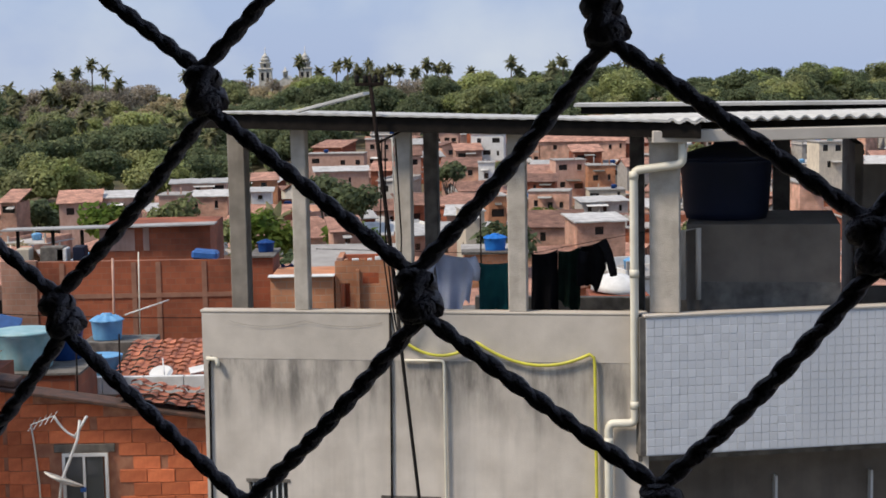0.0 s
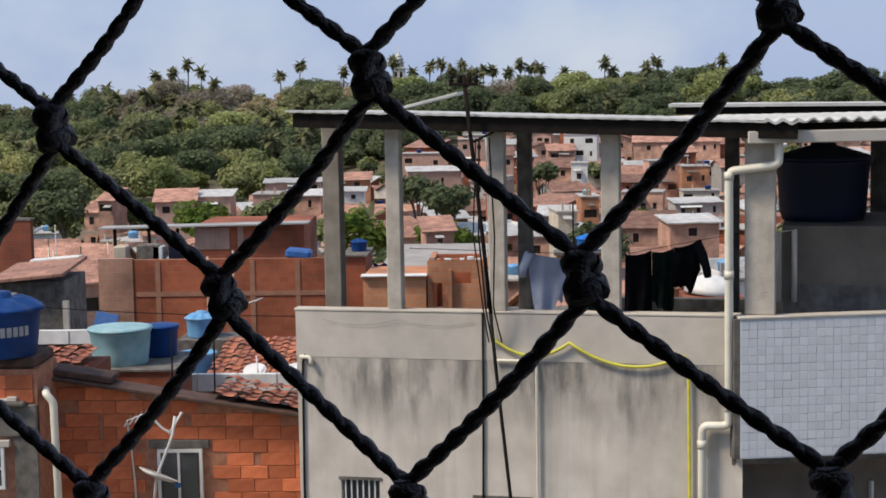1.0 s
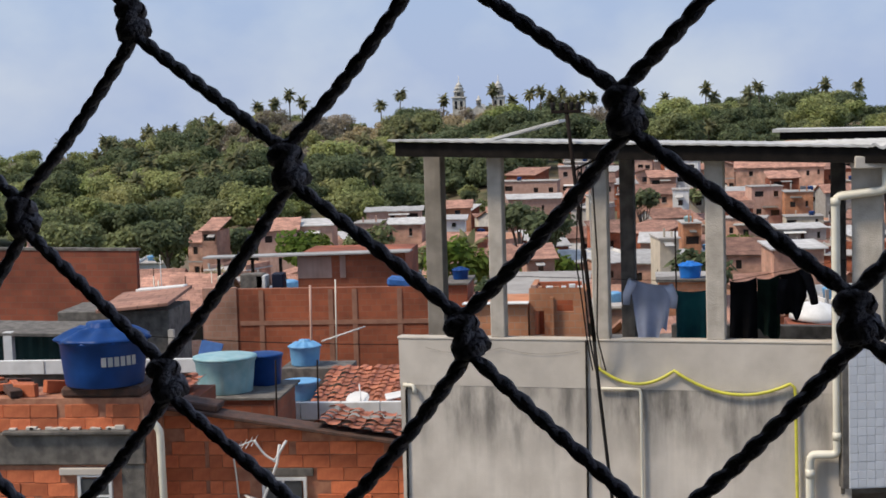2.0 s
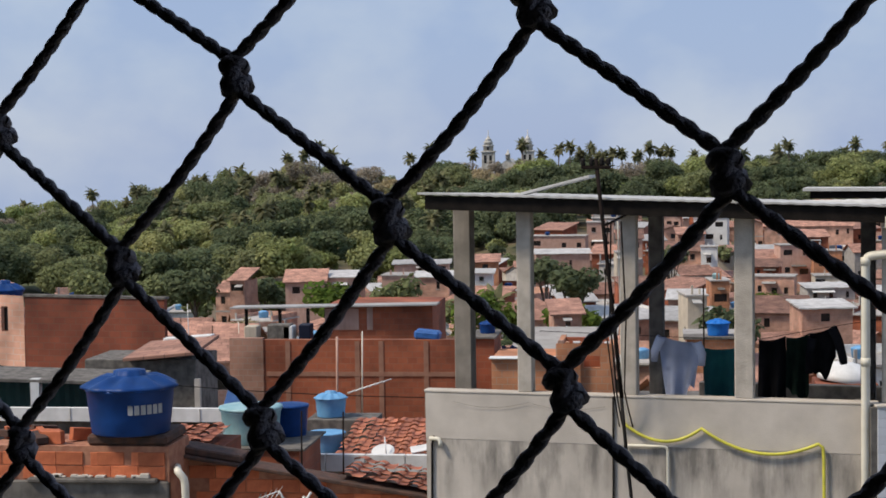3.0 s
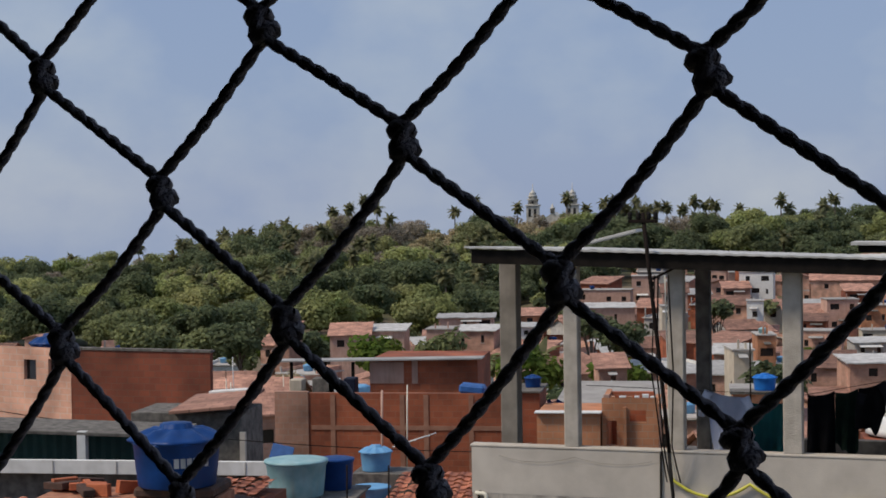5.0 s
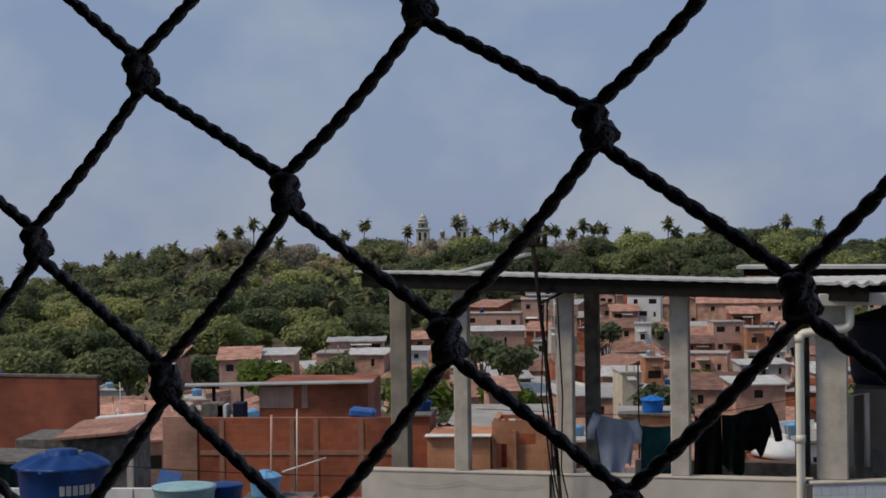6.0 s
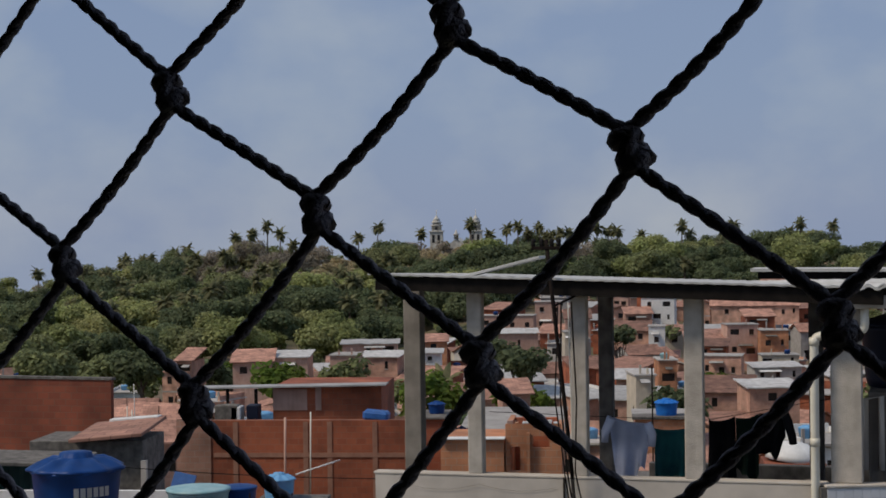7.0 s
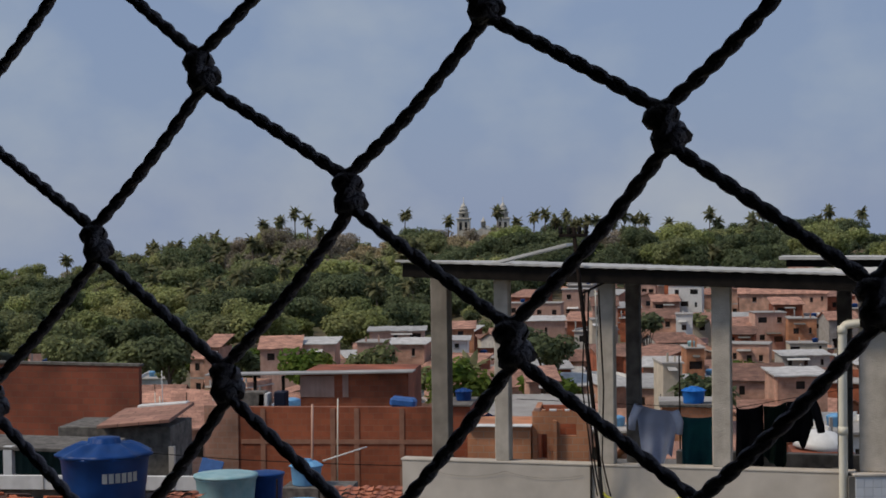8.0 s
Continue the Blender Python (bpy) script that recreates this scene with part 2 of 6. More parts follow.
M_PLASTER_PINK = surf("pink_plaster", (0.52, 0.34, 0.27), (0.43, 0.26, 0.20), 1.5, 0.9, 0.2, objvar=0.2, streak=0.3)
M_PLASTER_CREAM = surf("cream_plaster", (0.60, 0.53, 0.42), (0.50, 0.44, 0.35), 1.5, 0.9, 0.2, objvar=0.2, streak=0.3)
M_PLASTER_GREY = surf("grey_plaster", (0.42, 0.40, 0.37), (0.32, 0.30, 0.28), 1.5, 0.9, 0.2, objvar=0.2, streak=0.35)
M_CLAYTILE = surf("clay_roof_tile", (0.44, 0.16, 0.085), (0.30, 0.10, 0.06), 2.0, 0.9, 0.3, objvar=0.25, big=0.7, islands=0.3)
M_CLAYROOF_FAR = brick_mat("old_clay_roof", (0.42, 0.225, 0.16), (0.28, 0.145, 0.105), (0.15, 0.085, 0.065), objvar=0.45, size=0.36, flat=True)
M_SHEET_LIGHT = surf("pale_metal_sheet", (0.50, 0.49, 0.47), (0.34, 0.33, 0.31), 1.5, 0.6, 0.1, objvar=0.25, big=0.4)
M_GREEN = surf("dark_green_sheet", (0.025, 0.085, 0.075), (0.018, 0.06, 0.055), 2, 0.7, 0.1, big=0.4)
M_DARK = glass_mat("dark_opening", (0.018, 0.017, 0.017))
M_GLASS = glass_mat("window_glass", (0.06, 0.065, 0.07))
M_ALU = surf("pale_window_frame", (0.66, 0.67, 0.66), (0.55, 0.56, 0.56), 6, 0.5, 0.0, big=0.2)
M_GROUND = surf("earth_and_scrub", (0.15, 0.105, 0.065), (0.075, 0.085, 0.035), 0.05, 0.95, 0.0, big=0.8)
M_LEAF = leaf_mat("forest_leaves", (0.19, 0.225, 0.10), (0.27, 0.285, 0.145), 0.05)
M_LEAF_LIGHT = leaf_mat("yellow_green_leaves", (0.26, 0.315, 0.12), (0.36, 0.36, 0.165), 0.05)
M_LEAF_DARK = leaf_mat("dark_leaves", (0.11, 0.145, 0.075), (0.16, 0.185, 0.10), 0.3)
M_LEAF_DRY = leaf_mat("dry_scrub", (0.46, 0.38, 0.25), (0.36, 0.31, 0.185), 0.05)
M_LEAF_GREY = leaf_mat("leafless_grey_twigs", (0.36, 0.315, 0.255), (0.27, 0.24, 0.185), 0.05)
M_LEAF_BRIGHT = leaf_mat("bright_leaves", (0.10, 0.17, 0.03), (0.16, 0.20, 0.045), 0.4)
M_PALM = leaf_mat("palm_fronds", (0.14, 0.16, 0.085), (0.24, 0.225, 0.12), 0.5)
# Grey-brown render, darkened to carry the shade under balcony and roof.
M_SHADE_WALL = surf("render_dark_for_shade", (0.17, 0.145, 0.12), (0.12, 0.10, 0.083), 2.5, 0.9, 0.3, big=0.4, streak=0.4)
M_BARK = surf("bark", (0.16, 0.125, 0.095), (0.09, 0.07, 0.055), 3, 0.95, 0.4)
M_SHIRT = surf("pale_blue_cloth", (0.52, 0.56, 0.68), (0.44, 0.48, 0.60), 6, 0.95, 0.1)
M_TEALCLOTH = surf("teal_cloth", (0.018, 0.13, 0.13), (0.012, 0.095, 0.10), 6, 0.95, 0.1)
M_BLACKCLOTH = surf("black_cloth", (0.012, 0.012, 0.014), (0.008, 0.008, 0.01), 6, 0.95, 0.1)
M_GREENCLOTH = surf("dark_green_cloth", (0.014, 0.03, 0.022), (0.01, 0.02, 0.016), 6, 0.95, 0.1)
M_BLUETARP = surf("blue_plastic_sheet", (0.03, 0.12, 0.36), (0.02, 0.09, 0.28), 6, 0.5, 0.2)
M_CHURCH = surf("lime_washed_wall", (0.64, 0.62, 0.56), (0.40, 0.39, 0.35), 0.8, 0.9, 0.0, big=0.6, streak=0.5, streak_col=(0.2, 0.19, 0.17))


for dull in (M_BEAMDARK, M_RUST, M_CABLE, M_NET, M_BLACKCLOTH, M_GREENCLOTH):
    dull.node_tree.nodes["Principled BSDF"].inputs["Specular IOR Level"].default_value = 0.08


for plastic in (M_TANK_BLUE, M_TANK_NAVY, M_TANK_BRIGHT):
    plastic.node_tree.nodes["Principled BSDF"].inputs["Specular IOR Level"].default_value = 0.2


# ---- mesh helpers ----
def part(name, bm, material, parent=None, label="", m=None):
    me = bpy.data.meshes.new(name)
    bm.to_mesh(me)
    bm.free()
    me.materials.append(material)
    ob = new(name, me)
    if m is not None:
        ob.matrix_basis = m
    if parent is not None:
        ob.parent = parent
    if label:
        tagged(ob, label)
    return ob


def thing(name, m, label, category, group="", kind=""):
    ob = new(name)
    ob.matrix_basis = m
    return tagged(ob, label, category, group, kind)


def box(bm, x0, x1, y0, y1, z0, z1, bevel=0.0, m=None):
    g = bmesh.ops.create_cube(bm, size=1)
    t = Matrix.Translation(((x0 + x1) / 2, (y0 + y1) / 2, (z0 + z1) / 2)) @ Matrix.Diagonal((abs(x1 - x0), abs(y1 - y0), abs(z1 - z0), 1))
    if m is not None:
        t = m @ t
    bmesh.ops.transform(bm, matrix=t, verts=g["verts"])
    if bevel:
        ed = {e for v in g["verts"] for e in v.link_edges}
        bmesh.ops.bevel(bm, geom=list(ed), offset=bevel, segments=1, affect="EDGES")
    return bm


def boxm(*a, **k):
    return box(bmesh.new(), *a, **k)


def tube(bm, pts, r, seg=8, caps=True, taper=None):
    """A round tube along the points."""
    pts = [Vector(p) for p in pts]
    rings = []
    up = Vector((0.13, 0.27, 0.95)).normalized()
    for i, p in enumerate(pts):
        d = (pts[min(i + 1, len(pts) - 1)] - pts[max(i - 1, 0)]).normalized()
        u = d.cross(up)
        if u.length < 0.05:
            u = d.cross(Vector((1, 0, 0)))
        u.normalize()
        w = d.cross(u)
        rr = r if taper is None else r + (taper - r) * i / (len(pts) - 1)
        rings.append([bm.verts.new(p + (u * math.cos(a) + w * math.sin(a)) * rr) for a in (2 * math.pi * k / seg for k in range(seg))])
    for a, b in zip(rings, rings[1:]):
        for k in range(seg):
            f = bm.faces.new((a[k], a[(k + 1) % seg], b[(k + 1) % seg], b[k]))
            f.smooth = True
    if caps:
        bm.faces.new(rings[0][::-1])
        bm.faces.new(rings[-1])
    return bm


def lathe(bm, prof, seg=28, lobes=0, depth=0.0, swell=0.0):
    """A turned body from (radius, height) pairs; lobes ripple its outline, swell lifts them in waves."""
    rings = []
    for r, z in prof:
        rings.append([bm.verts.new(((r * (1 + depth * math.cos(lobes * a))) * math.cos(a), (r * (1 + depth * math.cos(lobes * a))) * math.sin(a), z + (swell * math.cos(lobes * a) * math.sin(math.pi * min(1, r / prof[0][0])) if r > 0.5 * prof[0][0] else 0))) for a in (2 * math.pi * k / seg for k in range(seg))])
    for a, b in zip(rings, rings[1:]):
        for k in range(seg):
            f = bm.faces.new((a[k], a[(k + 1) % seg], b[(k + 1) % seg], b[k]))
            f.smooth = True
    bm.faces.new(rings[0][::-1])
    bm.faces.new(rings[-1])
    return bm


def holed(bm, w, h, holes, th=0.15, y=0.0, x0=0.0, z0=0.0):
    """A wall face in the xz plane, looking to -y, with openings (x0, x1, z0, z1) and their reveals."""
    xs = sorted({0, w, *[v for o in holes for v in o[:2]]})
    zs = sorted({0, h, *[v for o in holes for v in o[2:]]})
    def quad(*p):
        bm.faces.new([bm.verts.new((x0 + a, y + b, z0 + c)) for a, b, c in p])
    for xa, xb in zip(xs, xs[1:]):
        for za, zb in zip(zs, zs[1:]):
            if not any(o[0] <= xa and xb <= o[1] and o[2] <= za and zb <= o[3] for o in holes):
                quad((xa, 0, za), (xb, 0, za), (xb, 0, zb), (xa, 0, zb))
    for a, b, c, d in holes:
        quad((a, 0, c), (a, th, c), (b, th, c), (b, 0, c))
        quad((a, 0, d), (b, 0, d), (b, th, d), (a, th, d))
        quad((a, 0, c), (a, 0, d), (a, th, d), (a, th, c))
        quad((b, 0, c), (b, th, c), (b, th, d), (b, 0, d))
    return bm


def from_arrays(name, verts, faces, material, smooth=False):
    me = bpy.data.meshes.new(name)
    me.from_pydata(verts.tolist() if hasattr(verts, "tolist") else verts, [], faces.tolist() if hasattr(faces, "tolist") else faces)
    me.materials.append(material)
    if smooth:
        me.polygons.foreach_set("use_smooth", [True] * len(me.polygons))
    return me


# ---- terrain ----
RIDGE_A = [-0.60, -0.40, -0.36, -0.326, -0.29, -0.256, -0.22, -0.20, -0.169, -0.145, -0.125, -0.10, -0.068, -0.035, 0.0, 0.047, 0.08, 0.11, 0.135, 0.5]
RIDGE_B = [-0.036, -0.0343, -0.0329, -0.029, -0.0204, -0.0149, -0.0068, -0.0046, -0.0124, -0.0083, -0.0058, -0.0058, -0.0062, -0.0114, -0.0098, -0.009, -0.0055, -0.0058, -0.008, -0.012]


def terrain(x, y):
    a = x / max(y, 30)
    ridge = float(np.interp(a, RIDGE_A, RIDGE_B)) * 620 - 6.0
    s = min(1, max(0, (a + 0.15) / 0.10))
    s = s * s * (3 - 2 * s)
    left = np.interp(y, [0, 60, 300, 345, 620, 800, 1500, 4000], [-12.5, -12.5, -30, -31, ridge, ridge - 25, -150, -450])
    right = np.interp(y, [0, 60, 200, 250, 430, 620, 800, 1500, 4000], [-12.5, -12.5, -25, -26, -19.5, ridge, ridge - 25, -150, -450])
    return float(left * (1 - s) + right * s)


ys = [-600, -200, -60, -20, 0, 15, 30, 45, 60, 80, 100, 130, 160, 200, 230, 260, 300, 345, 380, 430, 480, 530, 580, 620, 660, 720, 800, 1000, 1500, 4000]
cols = np.linspace(-1.0, 0.9, 77)
gv, gf = [], []
for yv in ys:
    for a in cols:
        spread = max(abs(yv), 60) * (1.0 if yv < 800 else 1.6)
        gv.append((a * spread, yv, terrain(a * spread, yv)))
nc = len(cols)
for i in range(len(ys) - 1):
    for j in range(nc - 1):
        gf.append((i * nc + j, i * nc + j + 1, (i + 1) * nc + j + 1, (i + 1) * nc + j))
ground = new("ground", from_arrays("ground", gv, gf, M_GROUND, True))
tagged(ground, "bare earth and scrub under the town and hill", "ground", kind="structure")

# ---- the room behind the net ----
ROOM = pose(0.0175, 0.2974, -0.0071, 0, 0, -26.3)


def wall(name, label, *dims):
    return tagged(part(name, boxm(*dims), M_PLASTER_GREY, m=ROOM), label, "wall", kind="structure")


wall("wall_back", "plain plastered wall behind the window", -1.7, 1.7, -3.2, -3.0, -12.6, 1.3)
wall("wall_left", "plain plastered side wall of the room", -1.9, -1.7, -3.2, -0.03, -12.6, 1.3)
wall("wall_right", "plain plastered side wall of the room", 1.7, 1.9, -3.2, -0.03, -12.6, 1.3)
tagged(part("floor", boxm(-1.7, 1.7, -3.0, -0.03, -1.62, -1.5), M_CONCRETE_DARK, m=ROOM), "dark concrete floor of the room", "floor", kind="structure")
tagged(part("ceiling", boxm(-1.9, 1.9, -3.2, -0.03, 1.3, 1.42), M_PLASTER_GREY, m=ROOM), "plain plastered ceiling of the room", "ceiling", kind="structure")
bmw = bmesh.new()
for d in ((-1.9, -0.62, -1.62, 1.42), (0.62, 1.9, -1.62, 1.42), (-0.62, 0.62, 0.55, 1.42), (-0.62, 0.62, -1.62, -0.55), (-1.9, 1.9, -12.6, -1.62)):
    box(bmw, d[0], d[1], -0.03, 0.12, d[2], d[3])
tagged(part("wall_window", bmw, M_PLASTER_GREY, m=ROOM), "plastered wall with a square netted window opening", "wall", kind="structure")

# ---- safety net ----
NET_O = Vector((0.0181, 0.2985, -0.0075))
NET_U = Vector((0.0351, -0.0188, -0.0301))
NET_V = Vector((0.0287, -0.0112, 0.0395))
SAG = {(-1, -1): (-0.3, 0.3, 1.3), (-1, -2): (0.0, -0.7, -1.4), (-1, 0): (0.1, -0.2, 1.9), (-2, -1): (0.3, -0.2, 0.6), (-2, -2): (0.4, -1.3, 0.5), (-2, -3): (0.5, -0.1, -1.2), (-2, 0): (0.5, 0.5, -1.9), (-3, -1): (-0.2, 0.8, -2.2), (-3, -2): (0.9, -0.3, 0.0), (-3, -3): (-0.1, 0.2, 2.6), (-4, -2): (-0.3, -0.1, -0.5), (0, -1): (-0.8, 2.8, 0.9), (0, -2): (-0.0, -0.1, -0.2), (0, 0): (-0.4, -1.3, 1.0), (1, -1): (-1.0, 1.3, -2.3), (1, 0): (-0.2, -1.9, -1.4), (1, 1): (-0.1, 0.0, 1.5), (2, 0): (1.2, 0.3, -2.2), (2, 1): (0.6, -0.3, -0.9), (-1, 1): (-2.0, 0.0, -3.1), (-3, 0): (6.0, 0.0, -1.0), (0, 1): (3.4, 0.2, 5.6), (-4, -1): (2.0, 0.0, 0.0)}
net = thing("safety_net", Matrix.Identity(4), "black knotted nylon safety net stretched across the window", "safety net")


def knot_at(i, j):
    d = SAG.get((i, j), (0.7 * math.sin(i * 3.1 + j * 1.7), 0.8 * math.sin(i * 1.3 - j * 2.9), 0.9 * math.cos(i * 2.3 + j * 0.7)))
    return NET_O + NET_U * i + NET_V * j + Vector(d) * 0.001


def cord_mesh(p, q, bend):
    """Two strands twisted round each other from knot to knot."""
    bm = bmesh.new()
    p, q = Vector(p), Vector(q)
    d = (q - p)
    ln = d.length
    d.normalize()
    u = d.cross(Vector((0, 1, 0))).normalized()
    w = d.cross(u)
    n = 34
    bow = Vector((0, 0, bend * 0.0016))
    for ph in (0, math.pi):
        pts = []
        for k in range(n + 1):
            t = k / n
            a = ph + 2 * math.pi * ln / 0.0094 * t
            c = p + d * (ln * t) + bow * math.sin(math.pi * t)
            pts.append(c + (u * math.cos(a) + w * math.sin(a)) * 0.00048)
        tube(bm, pts, 0.00107, seg=6)
    return bm


def knot_mesh():
    """A weaver's knot: a loop of cord lying over another, pulled tight."""
    bm = bmesh.new()
    r = 0.0015
    for zc, sx in ((0.0017, 1.0), (-0.0020, 0.95)):
        pts = []
        for k in range(15):
            a = 2 * math.pi * k / 14
            pts.append((0.0019 * sx * math.cos(a), 0.0017 * math.sin(a), zc + 0.0008 * math.cos(a + zc * 900)))
        tube(bm, pts, r, seg=7, caps=False)
    tube(bm, [(-0.0022, 0.0006, 0.0030), (-0.0007, 0.0022, 0.0006), (0.0012, 0.0020, -0.0012), (0.0024, 0.0004, -0.0031)], r, seg=7)
    tube(bm, [(0.0020, -0.0010, 0.0026), (0.0006, -0.0022, 0.0), (-0.0012, -0.0018, -0.0016), (-0.0020, -0.0002, -0.0034)], r, seg=7)
    tube(bm, [(0, 0, 0.0042), (0, 0, -0.0044)], 0.0019, seg=7)
    return bm


AXIS = Vector((-0.0006, 0.0004, 0.0031))
knot0 = part("knot", knot_mesh(), M_NET, net)
knot_data = knot0.data
first = True
krnd = random.Random(3)
for i in range(-9, 9):
    for j in range(-9, 9):
        def inside(a, b):
            q = ROOM.inverted() @ knot_at(a, b)
            return abs(q.x) < 0.64 and abs(q.z) < 0.57
        if not inside(i, j):
            continue
        k = knot0 if first else new("knot", knot_data)
        first = False
        k.parent = net
        k.matrix_basis = Matrix.Translation(knot_at(i, j)) @ pose(0, 0, 0, krnd.uniform(-12, 12), -14 + krnd.uniform(-9, 9), -26 + krnd.uniform(-14, 14)) @ Matrix.Scale(krnd.uniform(0.98, 1.1), 4)
        for di, dj in ((1, 0), (0, 1)):
            if inside(i + di, j + dj):
                tip = AXIS if dj else -AXIS
                part("cord", cord_mesh(knot_at(i, j) + tip, knot_at(i + di, j + dj) - tip, krnd.uniform(-0.25, 0.25) + (0.1 if di else -0.95)), M_NET, net)

# ---- the grey concrete house ----
# local frame: x along the wall, y behind it, z above the street
BASE = 12.5
house = thing("concrete_house", pose(-2.925, 20.516, -BASE, 0, 0, -10), "unfinished grey concrete house with an open roof terrace", "house")


def hz(z):
    return z + BASE


bm = bmesh.new()
holed(bm, 5.42, hz(-2.964), [(0.53, 1.02, hz(-5.75), hz(-5.04)), (2.22, 2.9, hz(-6.2), hz(-5.21))], th=0.14)
box(bm, 0.0, 5.42, 0.0, 0.15, hz(-2.975), hz(-2.96))
box(bm, 0.0, 0.15, 0.15, 7.0, 0, hz(-4.1))
box(bm, 0.15, 5.3, 0.14, 0.15, hz(-3.9), hz(-2.98))
part("wall", bm, M_CONCRETE_STAIN, house, "grey rendered wall with dark rain streaks")
part("parapet_cap", boxm(-0.02, 5.4, -0.012, 0.17, hz(-2.962), hz(-2.93), 0.008), M_CONCRETE, house)
bm = bmesh.new()
box(bm, -0.004, 5.3, -0.0035, 0.0, hz(-3.53), hz(-2.965))
part("parapet_render", bm, M_CONCRETE, house, "cleaner render on the parapet")
bm = bmesh.new()
for fx0, fx1, fy0 in ((0.15, 5.3, 0.15), (5.3, 7.0, 0.9), (7.0, 9.0, 1.7)):
    box(bm, fx0, fx1, fy0, 7.0, hz(-4.3), hz(-4.1))
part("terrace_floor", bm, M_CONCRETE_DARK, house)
part("back_parapet", boxm(2.3, 9.0, 6.8, 6.98, hz(-4.1), hz(-3.70), 0.01), M_CONCRETE_DARK, house, "dark concrete parapet")


def post(s0, s1, off, z0, z1, dep=0.2, mat=None, label=""):
    part("post", boxm(s0, s1, off, off + dep, hz(z0), hz(z1), 0.012), mat or M_POST, house, label)


post(-0.05, 0.18, 1.4, -4.1, -0.72, 0.22, M_POST_SHADED, "brownish concrete post coloured darker for the roof's shade")
for s0, s1 in ((1.17, 1.35), (2.44, 2.63), (3.78, 4.00)):
    post(s0, s1, 0.01, -2.935, -0.66, 0.17)
post(5.44, 5.79, 0.02, -2.935, -0.78, 0.3)
# Back row: the shade under the roof is put into darker concrete.
for s0, s1 in ((1.96, 2.16), (4.93, 5.13), (6.92, 7.16)):
    post(s0, s1, 4.4, -4.1, -0.85, 0.2, M_CONCRETE_DARK, "concrete post coloured dark for shade")
# sloped roof of corrugated sheet on dark beams
bm = bmesh.new()
nx, ny = 240, 2
x0, x1, y0, y1 = 0.04, 6.1, -0.32, 5.4
rows = []
for layer in (0.0, -0.022):
    for jy in range(ny):
        yy = y0 + (y1 - y0) * jy
        rows.append([bm.verts.new((x0 + (x1 - x0) * k / nx, yy, hz(-0.50 - 0.032 * (x0 + (x1 - x0) * k / nx) - 0.029 * (yy + 0.32)) + layer + (0.003 if x0 + (x1 - x0) * k / nx < 5.7 else 0.02) * math.sin(2 * math.pi * (x0 + (x1 - x0) * k / nx) / 0.177))) for k in range(nx + 1)])
for k in range(nx):
    bm.faces.new((rows[0][k], rows[0][k + 1], rows[1][k + 1], rows[1][k]))
    bm.faces.new((rows[2][k + 1], rows[2][k], rows[3][k], rows[3][k + 1]))
    bm.faces.new((rows[2][k], rows[2][k + 1], rows[0][k + 1], rows[0][k]))
part("roof", bm, M_ROOFSHEET, house, "corrugated fibre-cement roof sheet, pale grey")
tilt = pose(0, 0, hz(-0.50), 0, 1.83, 0)
for yy in (-0.27, 1.6, 3.4, 5.0):
    part("roof_beam", boxm(0.12, 6.05, yy, yy + 0.1, -0.20 - 0.029 * (yy + 0.32), -0.036 - 0.029 * (yy + 0.32), m=tilt), M_BEAMDARK, house, "dark timber beam")
for k in range(6):
    part("rafter", boxm(0.3 + k * 1.05, 0.36 + k * 1.05, -0.16, 5.1, -0.12, -0.05, m=tilt @ pose(0, 0, 0, -1.66, 0, 0)), M_BEAMDARK, house)
# a second roof further back
sec = pose(0, 0, hz(-0.62), 0, 0.3, 0)
part("rear_roof", boxm(4.0, 12.5, 5.9, 6.7, -0.04, 0.005, m=sec), M_ROOFSHEET, house)
part("rear_roof_beam", boxm(4.1, 12.4, 6.0, 6.1, -0.15, -0.042, m=sec), M_BEAMDARK, house)
# slanting ridge piece laid over the roof
m_r = pose(1.09, 0.1, hz(-0.585), 0, -13.5, 0)
part("ridge_board", boxm(0, 1.0, 0, 0.35, 0, 0.035, 0.006, m=m_r), M_ROOFSHEET, house, "slanting pale board over the roof")

# tiled balcony, turned a little to the street
bal = thing("tiled_balcony", pose(2.37, 19.42, -BASE, 0, 0, 9), "balcony front clad with small white glazed tiles", "balcony")
Z0, Z1 = hz(-4.60), hz(-2.965)
bm = bmesh.new()
box(bm, 0, 4.6, 0.002, 0.16, Z0, Z1)
part("body", bm, M_GROUT, bal)
# Side face turned from the light, its shade given as dark concrete.
bm = bmesh.new()
box(bm, -0.07, -0.002, 0.01, 0.7, Z0, Z1)
part("side_edge", bm, M_CONCRETE_DARK, bal, "raw side edge coloured dark for its shade")
part("slab", boxm(-0.05, 4.6, 0.17, 1.6, Z0 - 0.10, Z0 + 0.02), M_CONCRETE_DARK, bal)
part("coping", boxm(-0.02, 4.6, -0.015, 0.18, Z1 + 0.002, Z1 + 0.03, 0.006), M_CONCRETE, bal)
# wall under the balcony, its shade also put into a dark colour
under = thing("street_wall", pose(2.37, 19.42, -BASE, 0, 0, 9), "grey wall under the balcony, coloured dark for its shade", "wall")
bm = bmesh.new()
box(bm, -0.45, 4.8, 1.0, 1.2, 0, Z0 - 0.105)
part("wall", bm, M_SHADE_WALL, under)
for s in (1.9, 3.15):
    part("bracket", boxm(s, s + 0.03, 0.9, 0.996, Z0 - 0.95, Z0 - 0.56), M_ALU, under)

# corrugated roof over the balcony
bm = bmesh.new()
rows = []
